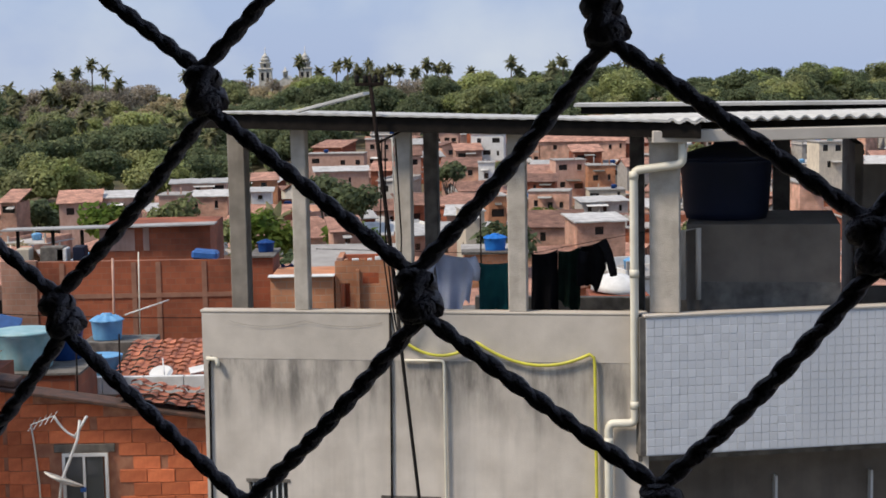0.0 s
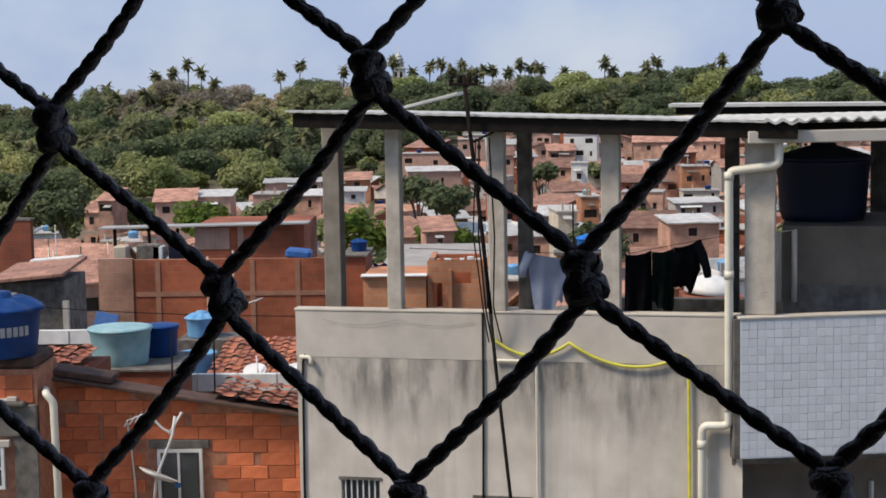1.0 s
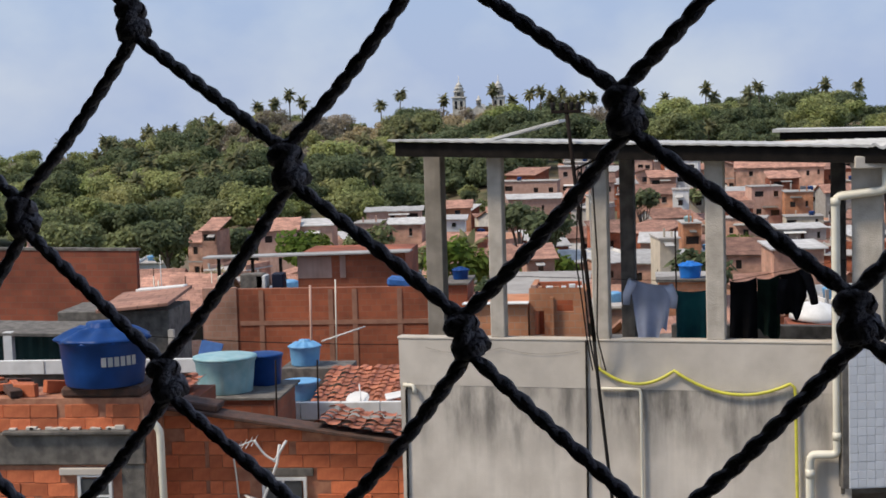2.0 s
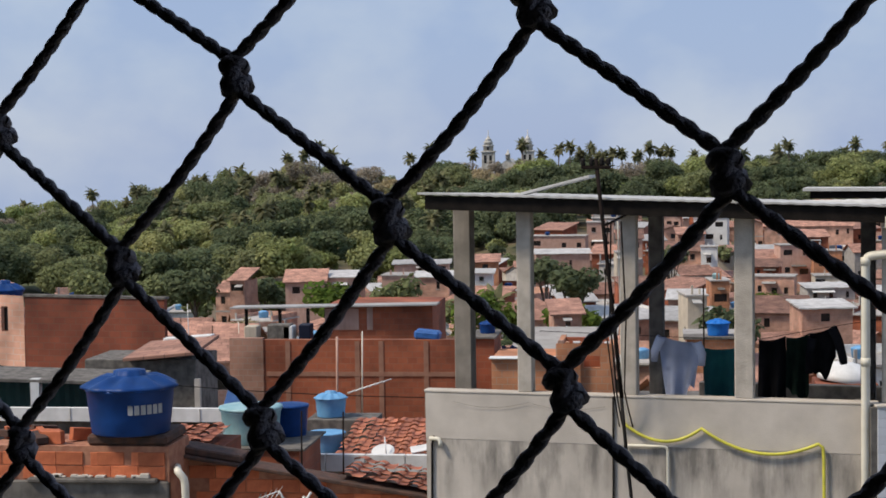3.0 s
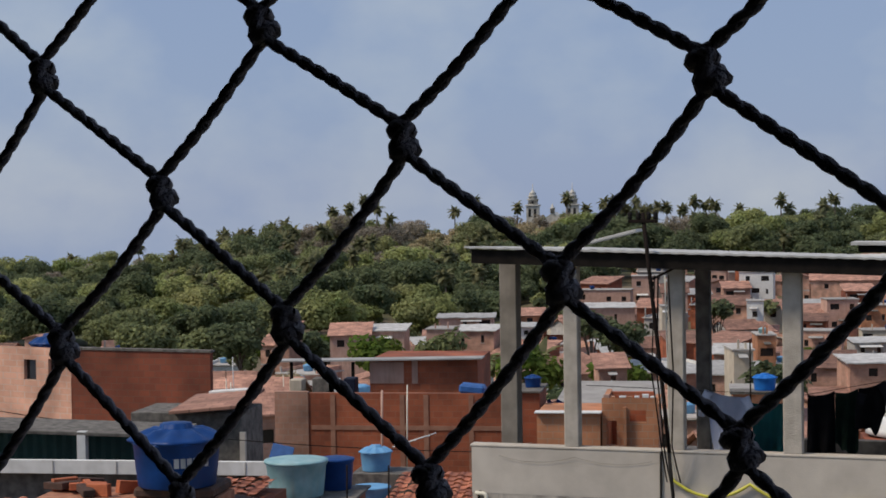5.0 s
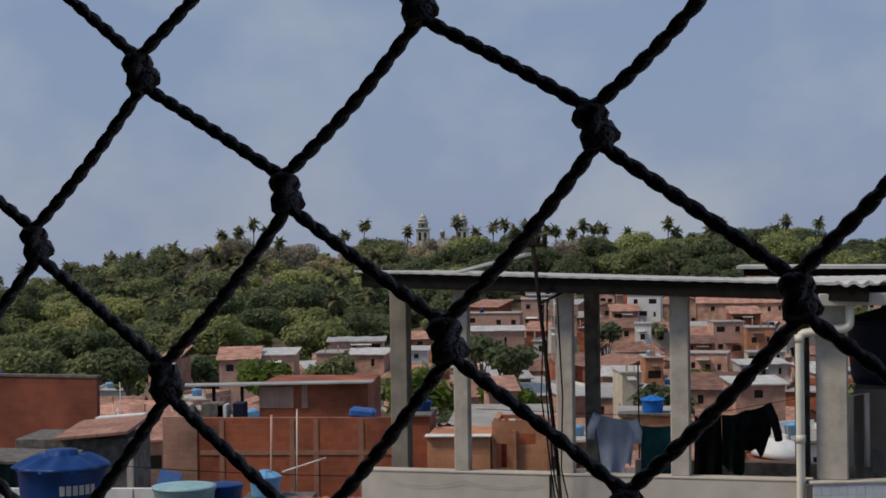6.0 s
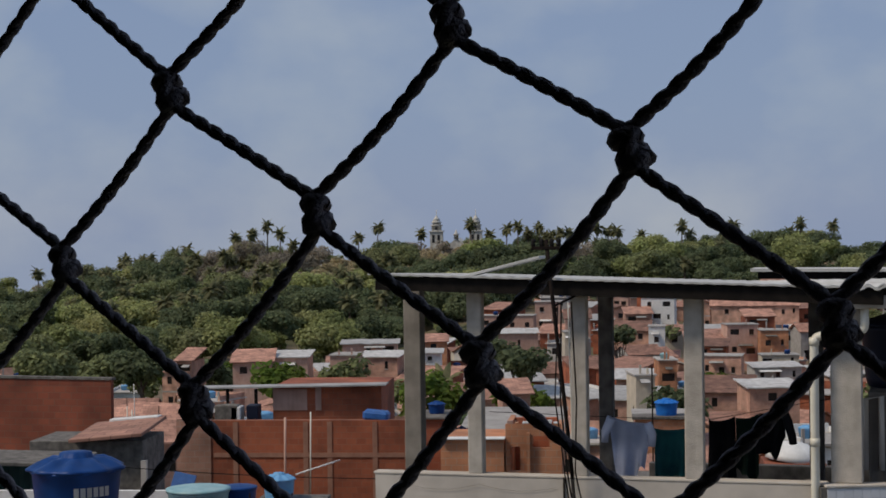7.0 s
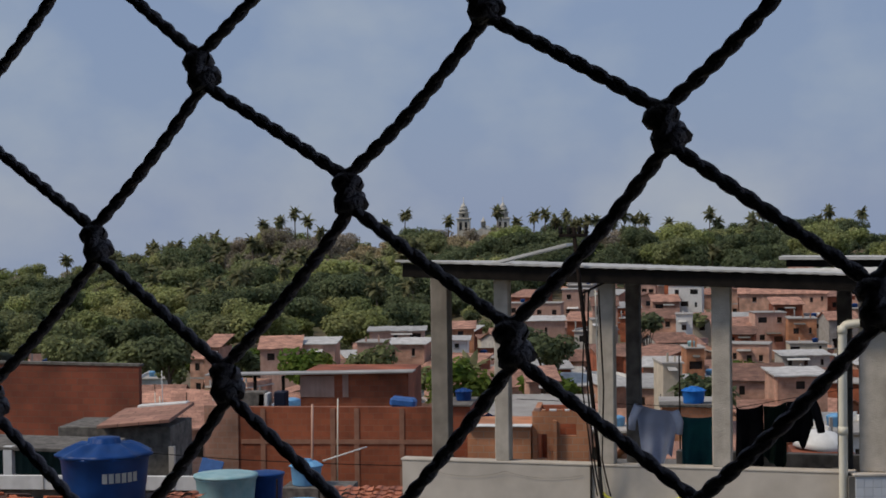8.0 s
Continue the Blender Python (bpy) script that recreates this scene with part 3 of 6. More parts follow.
for layer in (0.0, -0.02):
    for yy in (-0.22, 4.2):
        rows.append([bm.verts.new((0.2 + 4.8 * k / 160, yy, hz(-0.67 - 0.02 * (yy + 0.5)) + layer + 0.022 * math.sin(2 * math.pi * 4.8 * k / 160 / 0.177))) for k in range(161)])
for k in range(160):
    bm.faces.new((rows[0][k], rows[0][k + 1], rows[1][k + 1], rows[1][k]))
    bm.faces.new((rows[2][k + 1], rows[2][k], rows[3][k], rows[3][k + 1]))
    bm.faces.new((rows[2][k], rows[2][k + 1], rows[0][k + 1], rows[0][k]))
part("canopy", bm, M_ROOFSHEET, bal, "corrugated roof sheet with a scalloped edge")
part("canopy_beam", boxm(0.25, 4.9, 0.3, 0.4, hz(-0.86), hz(-0.735)), M_BEAMDARK, bal)
# concrete beam over the balcony
part("edge_beam", boxm(0, 4.8, 0.0, 0.25, hz(-0.94), hz(-0.80), 0.01, m=pose(5.5, -0.3, 0, 0, 0, 16)), M_CONCRETE, house)
# low wall with the tank on it
low = thing("tank_wall", pose(-2.925, 20.516, -BASE, 0, 0, -10), "low grey wall carrying a water tank on the terrace", "wall")
# The wall's dark colour stands in for the roof's shade.
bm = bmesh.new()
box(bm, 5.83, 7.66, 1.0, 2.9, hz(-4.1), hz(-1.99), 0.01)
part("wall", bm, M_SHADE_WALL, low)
part("wall_base", boxm(5.99, 7.67, 0.985, 0.998, hz(-3.4), hz(-2.69)), M_CONCRETE_DARK, low, "darker band low on the wall")
part("frame", tube(bmesh.new(), [(5.8, 0.92, hz(-2.9)), (5.8, 0.92, hz(-2.06)), (5.98, 0.92, hz(-2.03)), (5.98, 0.92, hz(-2.9))], 0.035), M_CONCRETE, low)
bm = lathe(bmesh.new(), [(0.50, 0), (0.53, 0.1), (0.57, 0.66), (0.60, 0.70), (0.60, 0.75)], 30)
# The navy is nearly black: the roof's shade is in the colour.
dark_tank = thing("dark_water_tank", house.matrix_basis @ pose(6.3, 1.95, hz(-1.99)), "dark navy plastic water tank in shade on a low wall", "water tank")
part("body", bm, M_TANK_NAVY, dark_tank)
part("lid", lathe(bmesh.new(), [(0.61, 0.752), (0.58, 0.79), (0.34, 0.87), (0.16, 0.92), (0.15, 0.95)], 30, 10, 0.02), M_TANK_NAVY, dark_tank)
# inner wall at the far end of the terrace
inner = thing("terrace_room", pose(-2.925, 20.516, -BASE, 0, 0, -10), "small grey room at the end of the terrace", "room")
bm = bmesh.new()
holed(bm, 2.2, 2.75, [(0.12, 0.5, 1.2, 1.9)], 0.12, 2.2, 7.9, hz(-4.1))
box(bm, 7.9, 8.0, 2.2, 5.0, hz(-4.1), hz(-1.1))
# Two walls added to keep light out of the terrace; colour darkened too.
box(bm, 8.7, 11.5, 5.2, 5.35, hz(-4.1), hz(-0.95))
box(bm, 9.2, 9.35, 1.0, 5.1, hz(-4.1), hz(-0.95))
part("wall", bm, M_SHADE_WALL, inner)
part("pane", boxm(8.02, 8.4, 2.31, 2.33, hz(-2.65), hz(-1.95)), M_DARK, inner)

# drain pipes, hose, cables on the wall


def run(name, label, cat, pts, r, mat, m=None, seg=10):
    t = thing(name, m or house.matrix_basis.copy(), label, cat)
    part("tube", tube(bmesh.new(), pts, r, seg), mat, t)
    return t


def rounded(pts, r=0.06, k=4):
    out = [Vector(pts[0])]
    for a, b, c in zip(pts, pts[1:], pts[2:]):
        a, b, c = Vector(a), Vector(b), Vector(c)
        p, q = b + (a - b).normalized() * r, b + (c - b).normalized() * r
        for i in range(k + 1):
            t = i / k
            out.append(p * (1 - t) ** 2 + b * 2 * t * (1 - t) + q * t * t)
    return out + [Vector(pts[-1])]


dp = run("drain_pipe", "cream plastic drain pipe with elbows down the wall", "drain pipe", rounded([(5.83, -0.10, hz(-0.92)), (5.83, -0.10, hz(-1.19)), (5.27, -0.10, hz(-1.26)), (5.27, -0.10, hz(-4.22)), (4.96, -0.10, hz(-4.23)), (4.96, -0.10, 0.1)], 0.075), 0.05, M_PVC)
for z in (-1.36, -2.5, -4.05):
    part("collar", tube(bmesh.new(), [(5.27, -0.10, hz(z)), (5.27, -0.10, hz(z) + 0.09)], 0.056, 12), M_PVC, dp)
part("collar", tube(bmesh.new(), [(4.96, -0.10, hz(-4.5)), (4.96, -0.10, hz(-4.4))], 0.056, 12), M_PVC, dp)


def sagged(pts, sag, n=10):
    out = []
    for (a, b), s in zip(zip(pts, pts[1:]), sag):
        a, b = Vector(a), Vector(b)
        for i in range(n):
            t = i / n
            p = a.lerp(b, t)
            p.z -= s * 4 * t * (1 - t)
            out.append(p)
    return out + [Vector(pts[-1])]


hose_pts = sagged([(2.46, -0.05, hz(-3.24)), (3.4, -0.05, hz(-3.29)), (4.74, -0.05, hz(-3.42))], [0.19, 0.20], 14) + [Vector((4.79, -0.05, hz(-3.46))), Vector((4.80, -0.05, hz(-3.56))), Vector((4.81, -0.05, hz(-5.2))), Vector((4.80, -0.05, hz(-8)))]
run("garden_hose", "yellow hose looped along the wall and hanging down", "hose", hose_pts, 0.019, M_HOSE)
run("thin_pipe", "thin cream plastic pipe across and down the wall", "pipe", rounded([(2.5, -0.04, hz(-3.52)), (3.0, -0.04, hz(-3.52)), (3.0, -0.04, 0.1)], 0.05), 0.017, M_PVC)
run("wall_cable", "dark cable running down the wall", "cable", [(2.35, -0.02, hz(-2.95)), (2.345, -0.02, hz(-4.0)), (2.325, -0.02, hz(-5.2)), (2.32, -0.02, 0.1)], 0.013, M_CABLE)
run("corner_cable", "dark cable down the corner of the wall", "cable", [(0.11, -0.02, hz(-3.5)), (0.08, -0.02, hz(-3.6)), (0.06, -0.02, hz(-5.0)), (0.04, -0.02, 0.1)], 0.014, M_CABLE)
sp = run("water_spout", "short cream pipe spout in the wall", "spout", rounded([(0.05, -0.03, hz(-3.53)), (0.19, -0.05, hz(-3.53)), (0.2, -0.06, hz(-3.62))], 0.04), 0.026, M_PVC)
# Faint crack in the render, drawn as a very thin tube.
run("crack_wire", "thin dark tube standing for a faint crack in the parapet", "wire", sagged([(0.35, -0.022, hz(-3.06)), (1.3, -0.022, hz(-3.05)), (2.25, -0.016, hz(-3.07))], [0.07, 0.06]), 0.0015, M_CONCRETE_DARK)
# iron service mast with its cables
mast = thing("service_mast", house.matrix_basis.copy(), "thin rusty iron mast carrying supply cables", "mast")
part("pole", tube(bmesh.new(), [(2.25, -0.4, hz(-0.12)), (2.33, -0.4, hz(-0.9)), (2.45, -0.4, hz(-2.05)), (2.53, -0.4, hz(-2.9))], 0.024, 8), M_RUST, mast)
part("cable", tube(bmesh.new(), [(2.53, -0.42, hz(-2.9)), (2.58, -0.42, hz(-3.5)), (2.66, -0.42, hz(-4.3)), (2.74, -0.42, hz(-5.1)), (2.95, -0.42, hz(-7.5))], 0.021, 8), M_CABLE, mast)
for k, (dx, r, mt) in enumerate(((-0.03, 0.011, M_CABLE), (0.05, 0.009, M_PVC), (0.09, 0.010, M_RUST), (-0.07, 0.009, M_CABLE))):
    part("cable", tube(bmesh.new(), sagged([(2.43 + dx, -0.3, hz(-0.85)), (2.42 + dx * 1.6, -0.28, hz(-2.0)), (2.45 + dx * 0.8, -0.2, hz(-2.85)), (2.5 + dx, -0.05, hz(-3.3))], [0.02, -0.03, 0.02], 5), r, 6), mt, mast)
part("crossarm", boxm(2.08, 2.42, -0.43, -0.38, hz(-0.24), hz(-0.2), 0.004), M_RUST, mast)
for s in (2.1, 2.2, 2.32, 2.4):
    part("insulator", lathe(bmesh.new(), [(0.02, 0), (0.035, 0.02), (0.02, 0.04), (0.035, 0.06), (0.015, 0.09)], 10), M_CABLE, mast, m=pose(s, -0.405, hz(-0.2)))
part("brace", tube(bmesh.new(), [(2.33, -0.38, hz(-0.9)), (2.6, 0.0, hz(-0.75))], 0.014), M_RUST, mast)

# small vent grille and lower window
for nm, a, b, z0, z1, lab in (("vent_grille", 0.53, 1.02, -5.75, -5.04, "small barred window in the grey wall"), ("barred_window", 2.22, 2.9, -6.2, -5.21, "barred window low in the grey wall")):
    g = thing(nm, house.matrix_basis.copy(), lab, "window")
    part("pane", boxm(a, b, 0.10, 0.12, hz(z0), hz(z1)), M_GLASS, g)
    k = a + 0.04
    while k < b - 0.02:
        part("bar", boxm(k, k + 0.016, 0.02, 0.036, hz(z0), hz(z1)), M_ALU, g)
        k += 0.075
    part("head", boxm(a - 0.03, b + 0.03, -0.012, 0.09, hz(z1) - 0.02, hz(z1) + 0.02), M_CONCRETE_DARK, g)


# ---- laundry ----
def cloth(name, label, pts_top, drop, mat, flare=0.0, ragged=0.0, seed=1, off=0.8):
    """A hanging cloth between two points, with folds and a thickness."""
    r = random.Random(seed)
    bm = bmesh.new()
    (sa, za), (sb, zb) = pts_top
    nx, nz = 22, 16
    ph = [r.uniform(0, 6.28) for _ in range(4)]
    grid = []
    for iz in range(nz + 1):
        v = iz / nz
        row = []
        for ix in range(nx + 1):
            u = ix / nx
            s = sa + (sb - sa) * u + (u - 0.5) * flare * v * (sb - sa)
            dl = drop * (1 + ragged * math.sin(u * 5 + ph[0]) + 0.5 * ragged * math.sin(u * 13 + ph[1]))
            z = za + (zb - za) * u - 0.03 * math.sin(math.pi * u) - v * dl
            y = off + 0.05 * math.sin(u * 11 + ph[2] + v) * (0.3 + v) + 0.03 * math.sin(v * 4 + ph[3])
            row.append(bm.verts.new((s, y, hz(z))))
        grid.append(row)
    for a, b in zip(grid, grid[1:]):
        for k in range(nx):
            f = bm.faces.new((a[k], a[k + 1], b[k + 1], b[k]))
            f.smooth = True
    bmesh.ops.solidify(bm, geom=bm.faces[:], thickness=0.008)
    t = tagged(part(name, bm, mat, m=house.matrix_basis.copy()), label, "clothing", "washing on the line")
    return t


shirt = cloth("hanging_shirt", "pale blue-white shirt hung to dry on the terrace", ((2.73, -2.29), (3.27, -2.38)), 0.70, M_SHIRT, -0.30, 0.20, 2)
cloth("hanging_towel", "teal towel hung to dry on the terrace", ((3.29, -2.45), (3.76, -2.42)), 0.62, M_TEALCLOTH, 0, 0.05, 3, 0.9)
cloth("hanging_trousers", "black trousers hung to dry on the terrace", ((3.96, -2.33), (4.28, -2.28)), 0.80, M_BLACKCLOTH, 0.05, 0.06, 4)
cloth("hanging_shorts", "dark green shorts hung to dry on the terrace", ((4.29, -2.29), (4.56, -2.24)), 0.72, M_GREENCLOTH, 0.02, 0.12, 5)
jacket = cloth("hanging_jacket", "black jacket hung to dry on the terrace", ((4.56, -2.24), (4.86, -2.14)), 0.46, M_BLACKCLOTH, 0.1, 0.2, 6)
def sleeve(t, pts, r, mat):
    part("sleeve", tube(bmesh.new(), [(p[0], 0.8 + 0.01 * i, hz(p[1])) for i, p in enumerate(pts)], r, 9, taper=r * 0.75), mat, t)


sleeve(jacket, [(4.83, -2.17), (4.90, -2.32), (4.95, -2.52), (4.96, -2.60)], 0.062, M_BLACKCLOTH)
sleeve(jacket, [(4.60, -2.30), (4.57, -2.5), (4.56, -2.72)], 0.06, M_BLACKCLOTH)
sleeve(shirt, [(2.78, -2.32), (2.70, -2.5), (2.69, -2.62)], 0.06, M_SHIRT)
sleeve(shirt, [(3.22, -2.38), (3.28, -2.52), (3.27, -2.66)], 0.06, M_SHIRT)
run("washing_line", "thin line for drying clothes across the terrace", "line", [(1.25, 0.8, hz(-2.27)), (2.75, 0.8, hz(-2.31)), (3.9, 0.82, hz(-2.34)), (4.86, 0.8, hz(-2.15)), (5.6, 0.6, hz(-2.0))], 0.004, M_CABLE, seg=5)


# ---- water tanks ----
def water_tank(name, label, place, r, h, mat, lid_mat=None, patch=False):
    t = thing(name, pose(*place), label, "water tank")
    part("body", lathe(bmesh.new(), [(r * 0.84, 0), (r * 0.86, 0.02), (r * 0.9, h * 0.3), (r * 0.905, h * 0.32), (r * 0.96, h * 0.8), (r, h * 0.83), (r, h * 0.87)], 36), mat, t)
    if lid_mat:
        part("lid", lathe(bmesh.new(), [(r * 1.04, h * 0.86), (r * 1.05, h * 0.9), (r * 0.98, h * 0.93), (r * 0.8, h * 1.0), (r * 0.6, h * 1.06), (r * 0.42, h * 1.09), (r * 0.36, h * 1.1), (r * 0.34, h * 1.18), (r * 0.12, h * 1.2)], 72, 9, 0.045, r * 0.045), lid_mat, t)
    else:
        part("rim", lathe(bmesh.new(), [(r * 1.03, h * 0.87), (r * 1.03, h * 0.93), (r * 0.9, h * 0.95), (r * 0.2, h * 1.0)], 36), mat, t)
    if patch:
        # maker's mark as plain bars bent round the body
        for k in range(6):
            a0 = radians(-76 + k * 8.6)
            bm = bmesh.new()
            vs = []
            for a in (a0, a0 + radians(6.6)):
                for z in (h * 0.42, h * 0.6):
                    rr = r * 0.945
                    vs.append(bm.verts.new((rr * math.cos(a), rr * math.sin(a), z)))
            bm.faces.new((vs[0], vs[2], vs[3], vs[1]))
            bmesh.ops.solidify(bm, geom=bm.faces[:], thickness=0.012)
            part("mark", bm, M_WHITE, t, "white printed bar")
    return t


water_tank("blue_water_tank", "large blue plastic water tank with ribbed lid on bricks", (-7.59, 23.3, -3.945), 0.645, 0.75, M_TANK_BLUE, M_TANK_BLUE, True)
water_tank("teal_water_tank", "faded teal round water tank on a block wall", (-7.66, 30.6, -5.36), 0.58, 0.72, M_TANK_TEAL)
water_tank("blue_drum", "blue plastic tank beside the teal tank", (-7.1, 31.4, -5.36), 0.36, 0.62, M_TANK_BLUE)
water_tank("light_blue_tank", "small light blue water tank on a concrete ledge", (-7.71, 38.4, -6.12), 0.37, 0.5, M_TANK_SKY, M_TANK_SKY)
water_tank("light_blue_tank", "small light blue water tank below another one", (-7.42, 36.4, -6.56), 0.42, 0.44, M_TANK_SKY)


# ---- brick houses close by ----
def brick_mesh(w, d, h):
    bm = boxm(-w / 2, w / 2, -d / 2, d / 2, -h / 2, h / 2)
    bmesh.ops.bevel(bm, geom=bm.edges[:], offset=0.006, segments=1, affect="EDGES")
    me = bpy.data.meshes.new("brick")
    bm.to_mesh(me)
    bm.free()
    me.materials.append(M_BRICK_NEAR)
    return me


BRICK = brick_mesh(0.391, 0.10, 0.187)
BRICK_HALF = brick_mesh(0.191, 0.10, 0.187)
brick_jobs = []


def brick_wall(parent, m, length, top, bottom, holes=(), seed=1, step=0.195):
    """Queue blocks for a wall whose foot line runs along x; top(x) gives its upper edge."""
    brick_jobs.append((parent, m, length, top, bottom, holes, seed, step))


def window_unit(name, label, m, w, h, panes=2, mat=M_ALU, horizontal=False):
    t = thing(name, m, label, "window")
    bm = bmesh.new()
    fr = 0.045
    box(bm, 0, w, 0, 0.06, 0, fr)
    box(bm, 0, w, 0, 0.06, h - fr, h)
    box(bm, 0, fr, 0, 0.06, fr, h - fr)
    box(bm, w - fr, w, 0, 0.06, fr, h - fr)
    part("frame", bm, mat, t)
    for k in range(panes):
        if horizontal:
            ph = (h - 2 * fr) / panes
            part("pane", boxm(fr, w - fr, 0.02, 0.03, fr + k * ph, fr + (k + 1) * ph - 0.03), M_GLASS, t)
            if k:
                part("mullion", boxm(fr, w - fr, 0.0, 0.05, fr + k * ph - 0.03, fr + k * ph), mat, t)
        else:
            pw = (w - 2 * fr) / panes
            part("pane", boxm(fr + k * pw, fr + (k + 1) * pw - 0.03, 0.02, 0.03, fr, h - fr), M_GLASS, t)
            if k:
                part("mullion", boxm(fr + k * pw - 0.035, fr + k * pw, 0.0, 0.05, fr, h - fr), mat, t)
    return t


near = thing("brick_house", pose(0, 0, -BASE), "red clay block house with a sloping tiled roof", "house")
# front wall at y = 24, side return turned to the camera
bm = bmesh.new()
box(bm, -6.29, -2.6, 23.965, 24.2, 0, hz(-5.05))
v = [bm.verts.new(p) for p in ((-6.29, 23.965, hz(-5.05)), (-2.6, 23.965, hz(-5.05)), (-6.29, 23.965, hz(-4.52)), (-6.29, 24.2, hz(-5.05)), (-2.6, 24.2, hz(-5.05)), (-6.29, 24.2, hz(-4.52)))]
for f in ((0, 1, 2), (3, 5, 4), (0, 2, 5, 3), (1, 4, 5, 2)):
    bm.faces.new([v[i] for i in f])
part("wall", bm, M_MORTAR, near, "rough mortar between the blocks")
bm = bmesh.new()
box(bm, -7.6, -6.295, 23.985, 24.2, 0, hz(-4.48))
part("side_wall", bm, M_MORTAR, near)


def near_top(x):
    return hz(-4.50) - (x + 6.29) * 0.157


brick_wall(near, pose(-6.29, 24.0, 0), 3.6, lambda x: near_top(x - 6.29) - 0.02, hz(-6.7), [(0.75, 1.46, hz(-6.7), hz(-5.36))], 1)
brick_wall(near, pose(-7.35, 24.02, 0), 1.05, lambda x: hz(-4.50), hz(-6.7), [], 2)
part("lintel", boxm(-5.62, -4.74, 23.93, 24.05, hz(-5.46), hz(-5.34), 0.008), M_CONCRETE_DARK, near, "rough concrete lintel")
window_unit("side_window", "white framed sliding window in the block wall", pose(-5.5, 23.90, -6.42), 0.66, 0.95, 2)
# verge of the roof and its clay tiles
rl = pose(-7.3, 24.0, hz(-4.30), 0, 8.9, 0)
part("verge", boxm(-0.1, 4.9, -0.28, 0.22, -0.06, -0.01, 0.008, m=rl), M_VERGE, near, "dark weathered roof edge")


def tile_roof(parent, m, nx, ny, w=0.165, ln=0.36, seed=1):
    """Half-round clay tiles in overlapping rows, each a short channel."""
    r = random.Random(seed)
    nx = int(nx * 0.22 / w)
    vs, fs = [], []
    for i in range(nx):
        for j in range(ny):
            ox, oy = i * w + r.uniform(-0.012, 0.012), j * ln * 0.8 + r.uniform(-0.05, 0.05)
            lift = r.uniform(0, 0.03)
            yaw = r.uniform(-0.12, 0.12)
            up = i % 2 == 0
            b = len(vs)
            for (yy, rr) in ((0, 1.0), (ln, 0.86)):
                for k in range(6):
                    a = math.pi * k / 5
                    lx, lz = math.cos(a) * w * 0.62 * rr, math.sin(a) * 0.06 * rr
                    if not up:
                        lz = 0.05 - lz * 0.6
                    vs.append((ox + lx - yy * yaw, oy + yy + lx * yaw, lz + lift + (0.035 if yy == 0 else 0.0)))
            for k in range(5):
                fs.append((b + k, b + k + 1, b + 7 + k, b + 6 + k))
    me = from_arrays("roof_tiles", vs, fs, M_CLAYTILE, False)
    ob = new("roof_tiles", me)
    ob.matrix_basis = m
    ob.parent = parent
    tagged(ob, "worn red half-round clay tiles", kind="stuff")
    return ob


tile_roof(near, rl @ pose(2.75, -0.2, 0.0), 10, 5)
part("roof_kerb", boxm(0.25, 1.2, -0.2, 0.3, -0.005, 0.10, 0.02, m=rl), M_VERGE, near, "red block kerb on the roof")
part("block", boxm(-8.5, -6.6, 29.9, 31.8, 0, hz(-5.40), 0.01), M_BRICK_MID, near, "block wall that carries the teal tank")
part("block_top", boxm(-8.55, -6.5, 29.85, 31.85, hz(-5.40), hz(-5.362)), M_CONCRETE_DARK, near)

# tank base with its window
base = thing("tank_tower", pose(0, 0, -BASE), "clay block tower with a dark concrete band under a water tank", "house")
part("core", boxm(-9.6, -6.95, 22.985, 24.0, 0, hz(-4.11)), M_MORTAR, base)
part("slab", boxm(-8.15, -6.98, 22.99, 24.0, hz(-4.105), hz(-3.947), 0.04), M_VERGE, base, "stained concrete slab")
part("band", boxm(-9.7, -6.95, 22.93, 23.06, hz(-5.06), hz(-4.60), 0.02), M_CONCRETE_DARK, base, "dark mouldy concrete band")
part("ledge", boxm(-9.0, -7.1, 22.85, 23.05, hz(-4.62), hz(-4.55), 0.02), M_CONCRETE_DARK, base)
part("lintel", boxm(-8.2, -7.35, 22.9, 23.05, hz(-5.2), hz(-5.1), 0.01), M_CONCRETE, base)
part("pier", boxm(-7.3, -6.97, 22.96, 23.06, hz(-8), hz(-5.06)), M_CONCRETE_DARK, base)
brick_wall(base, pose(-9.6, 23.02, 0), 2.65, lambda x: hz(-4.09), hz(-4.58), [], 3)
brick_wall(base, pose(-9.6, 23.02, 0), 2.3, lambda x: hz(-5.06), hz(-6.3), [(1.6, 2.18, hz(-6.0), hz(-5.15))], 4)
window_unit("louvre_window", "small white framed window with two stacked panes", pose(-7.94, 22.91, -5.80), 0.5, 0.62, 2, M_ALU, True)
lr = random.Random(12)
for k in range(11):
    part("loose_block", boxm(-0.19, 0.19, -0.05, 0.05, -0.09, 0.09, 0.006), lr.choice((M_BRICK_NEAR, M_BRICK_NEAR, M_VERGE)), base, m=pose(lr.uniform(-9.5, -8.35), lr.uniform(23.1, 23.8), hz(-4.02), lr.choice((0, 90)), lr.uniform(-9, 9), lr.uniform(-70, 70)))
rub = bmesh.new()
for k in range(16):
    x = lr.uniform(-8.9, -7.2)
    s = lr.uniform(0.03, 0.07)
    box(rub, x - s, x + s, 22.9, 22.9 + s * 1.4, hz(-4.55), hz(-4.55) + s * lr.uniform(0.5, 1.1), 0.008)
tagged(part("ledge_rubble", rub, M_CONCRETE, base, "pale crumbled mortar lumps"), kind="stuff")
# pipe beside the tower
run("overflow_pipe", "white plastic pipe with a bent top beside the tower", "pipe", rounded([(-6.92, 23.3, -4.46), (-6.80, 22.9, -4.44), (-6.70, 22.9, -4.56), (-6.66, 22.9, -8.0)], 0.06), 0.055, M_PVC, Matrix.Identity(4))

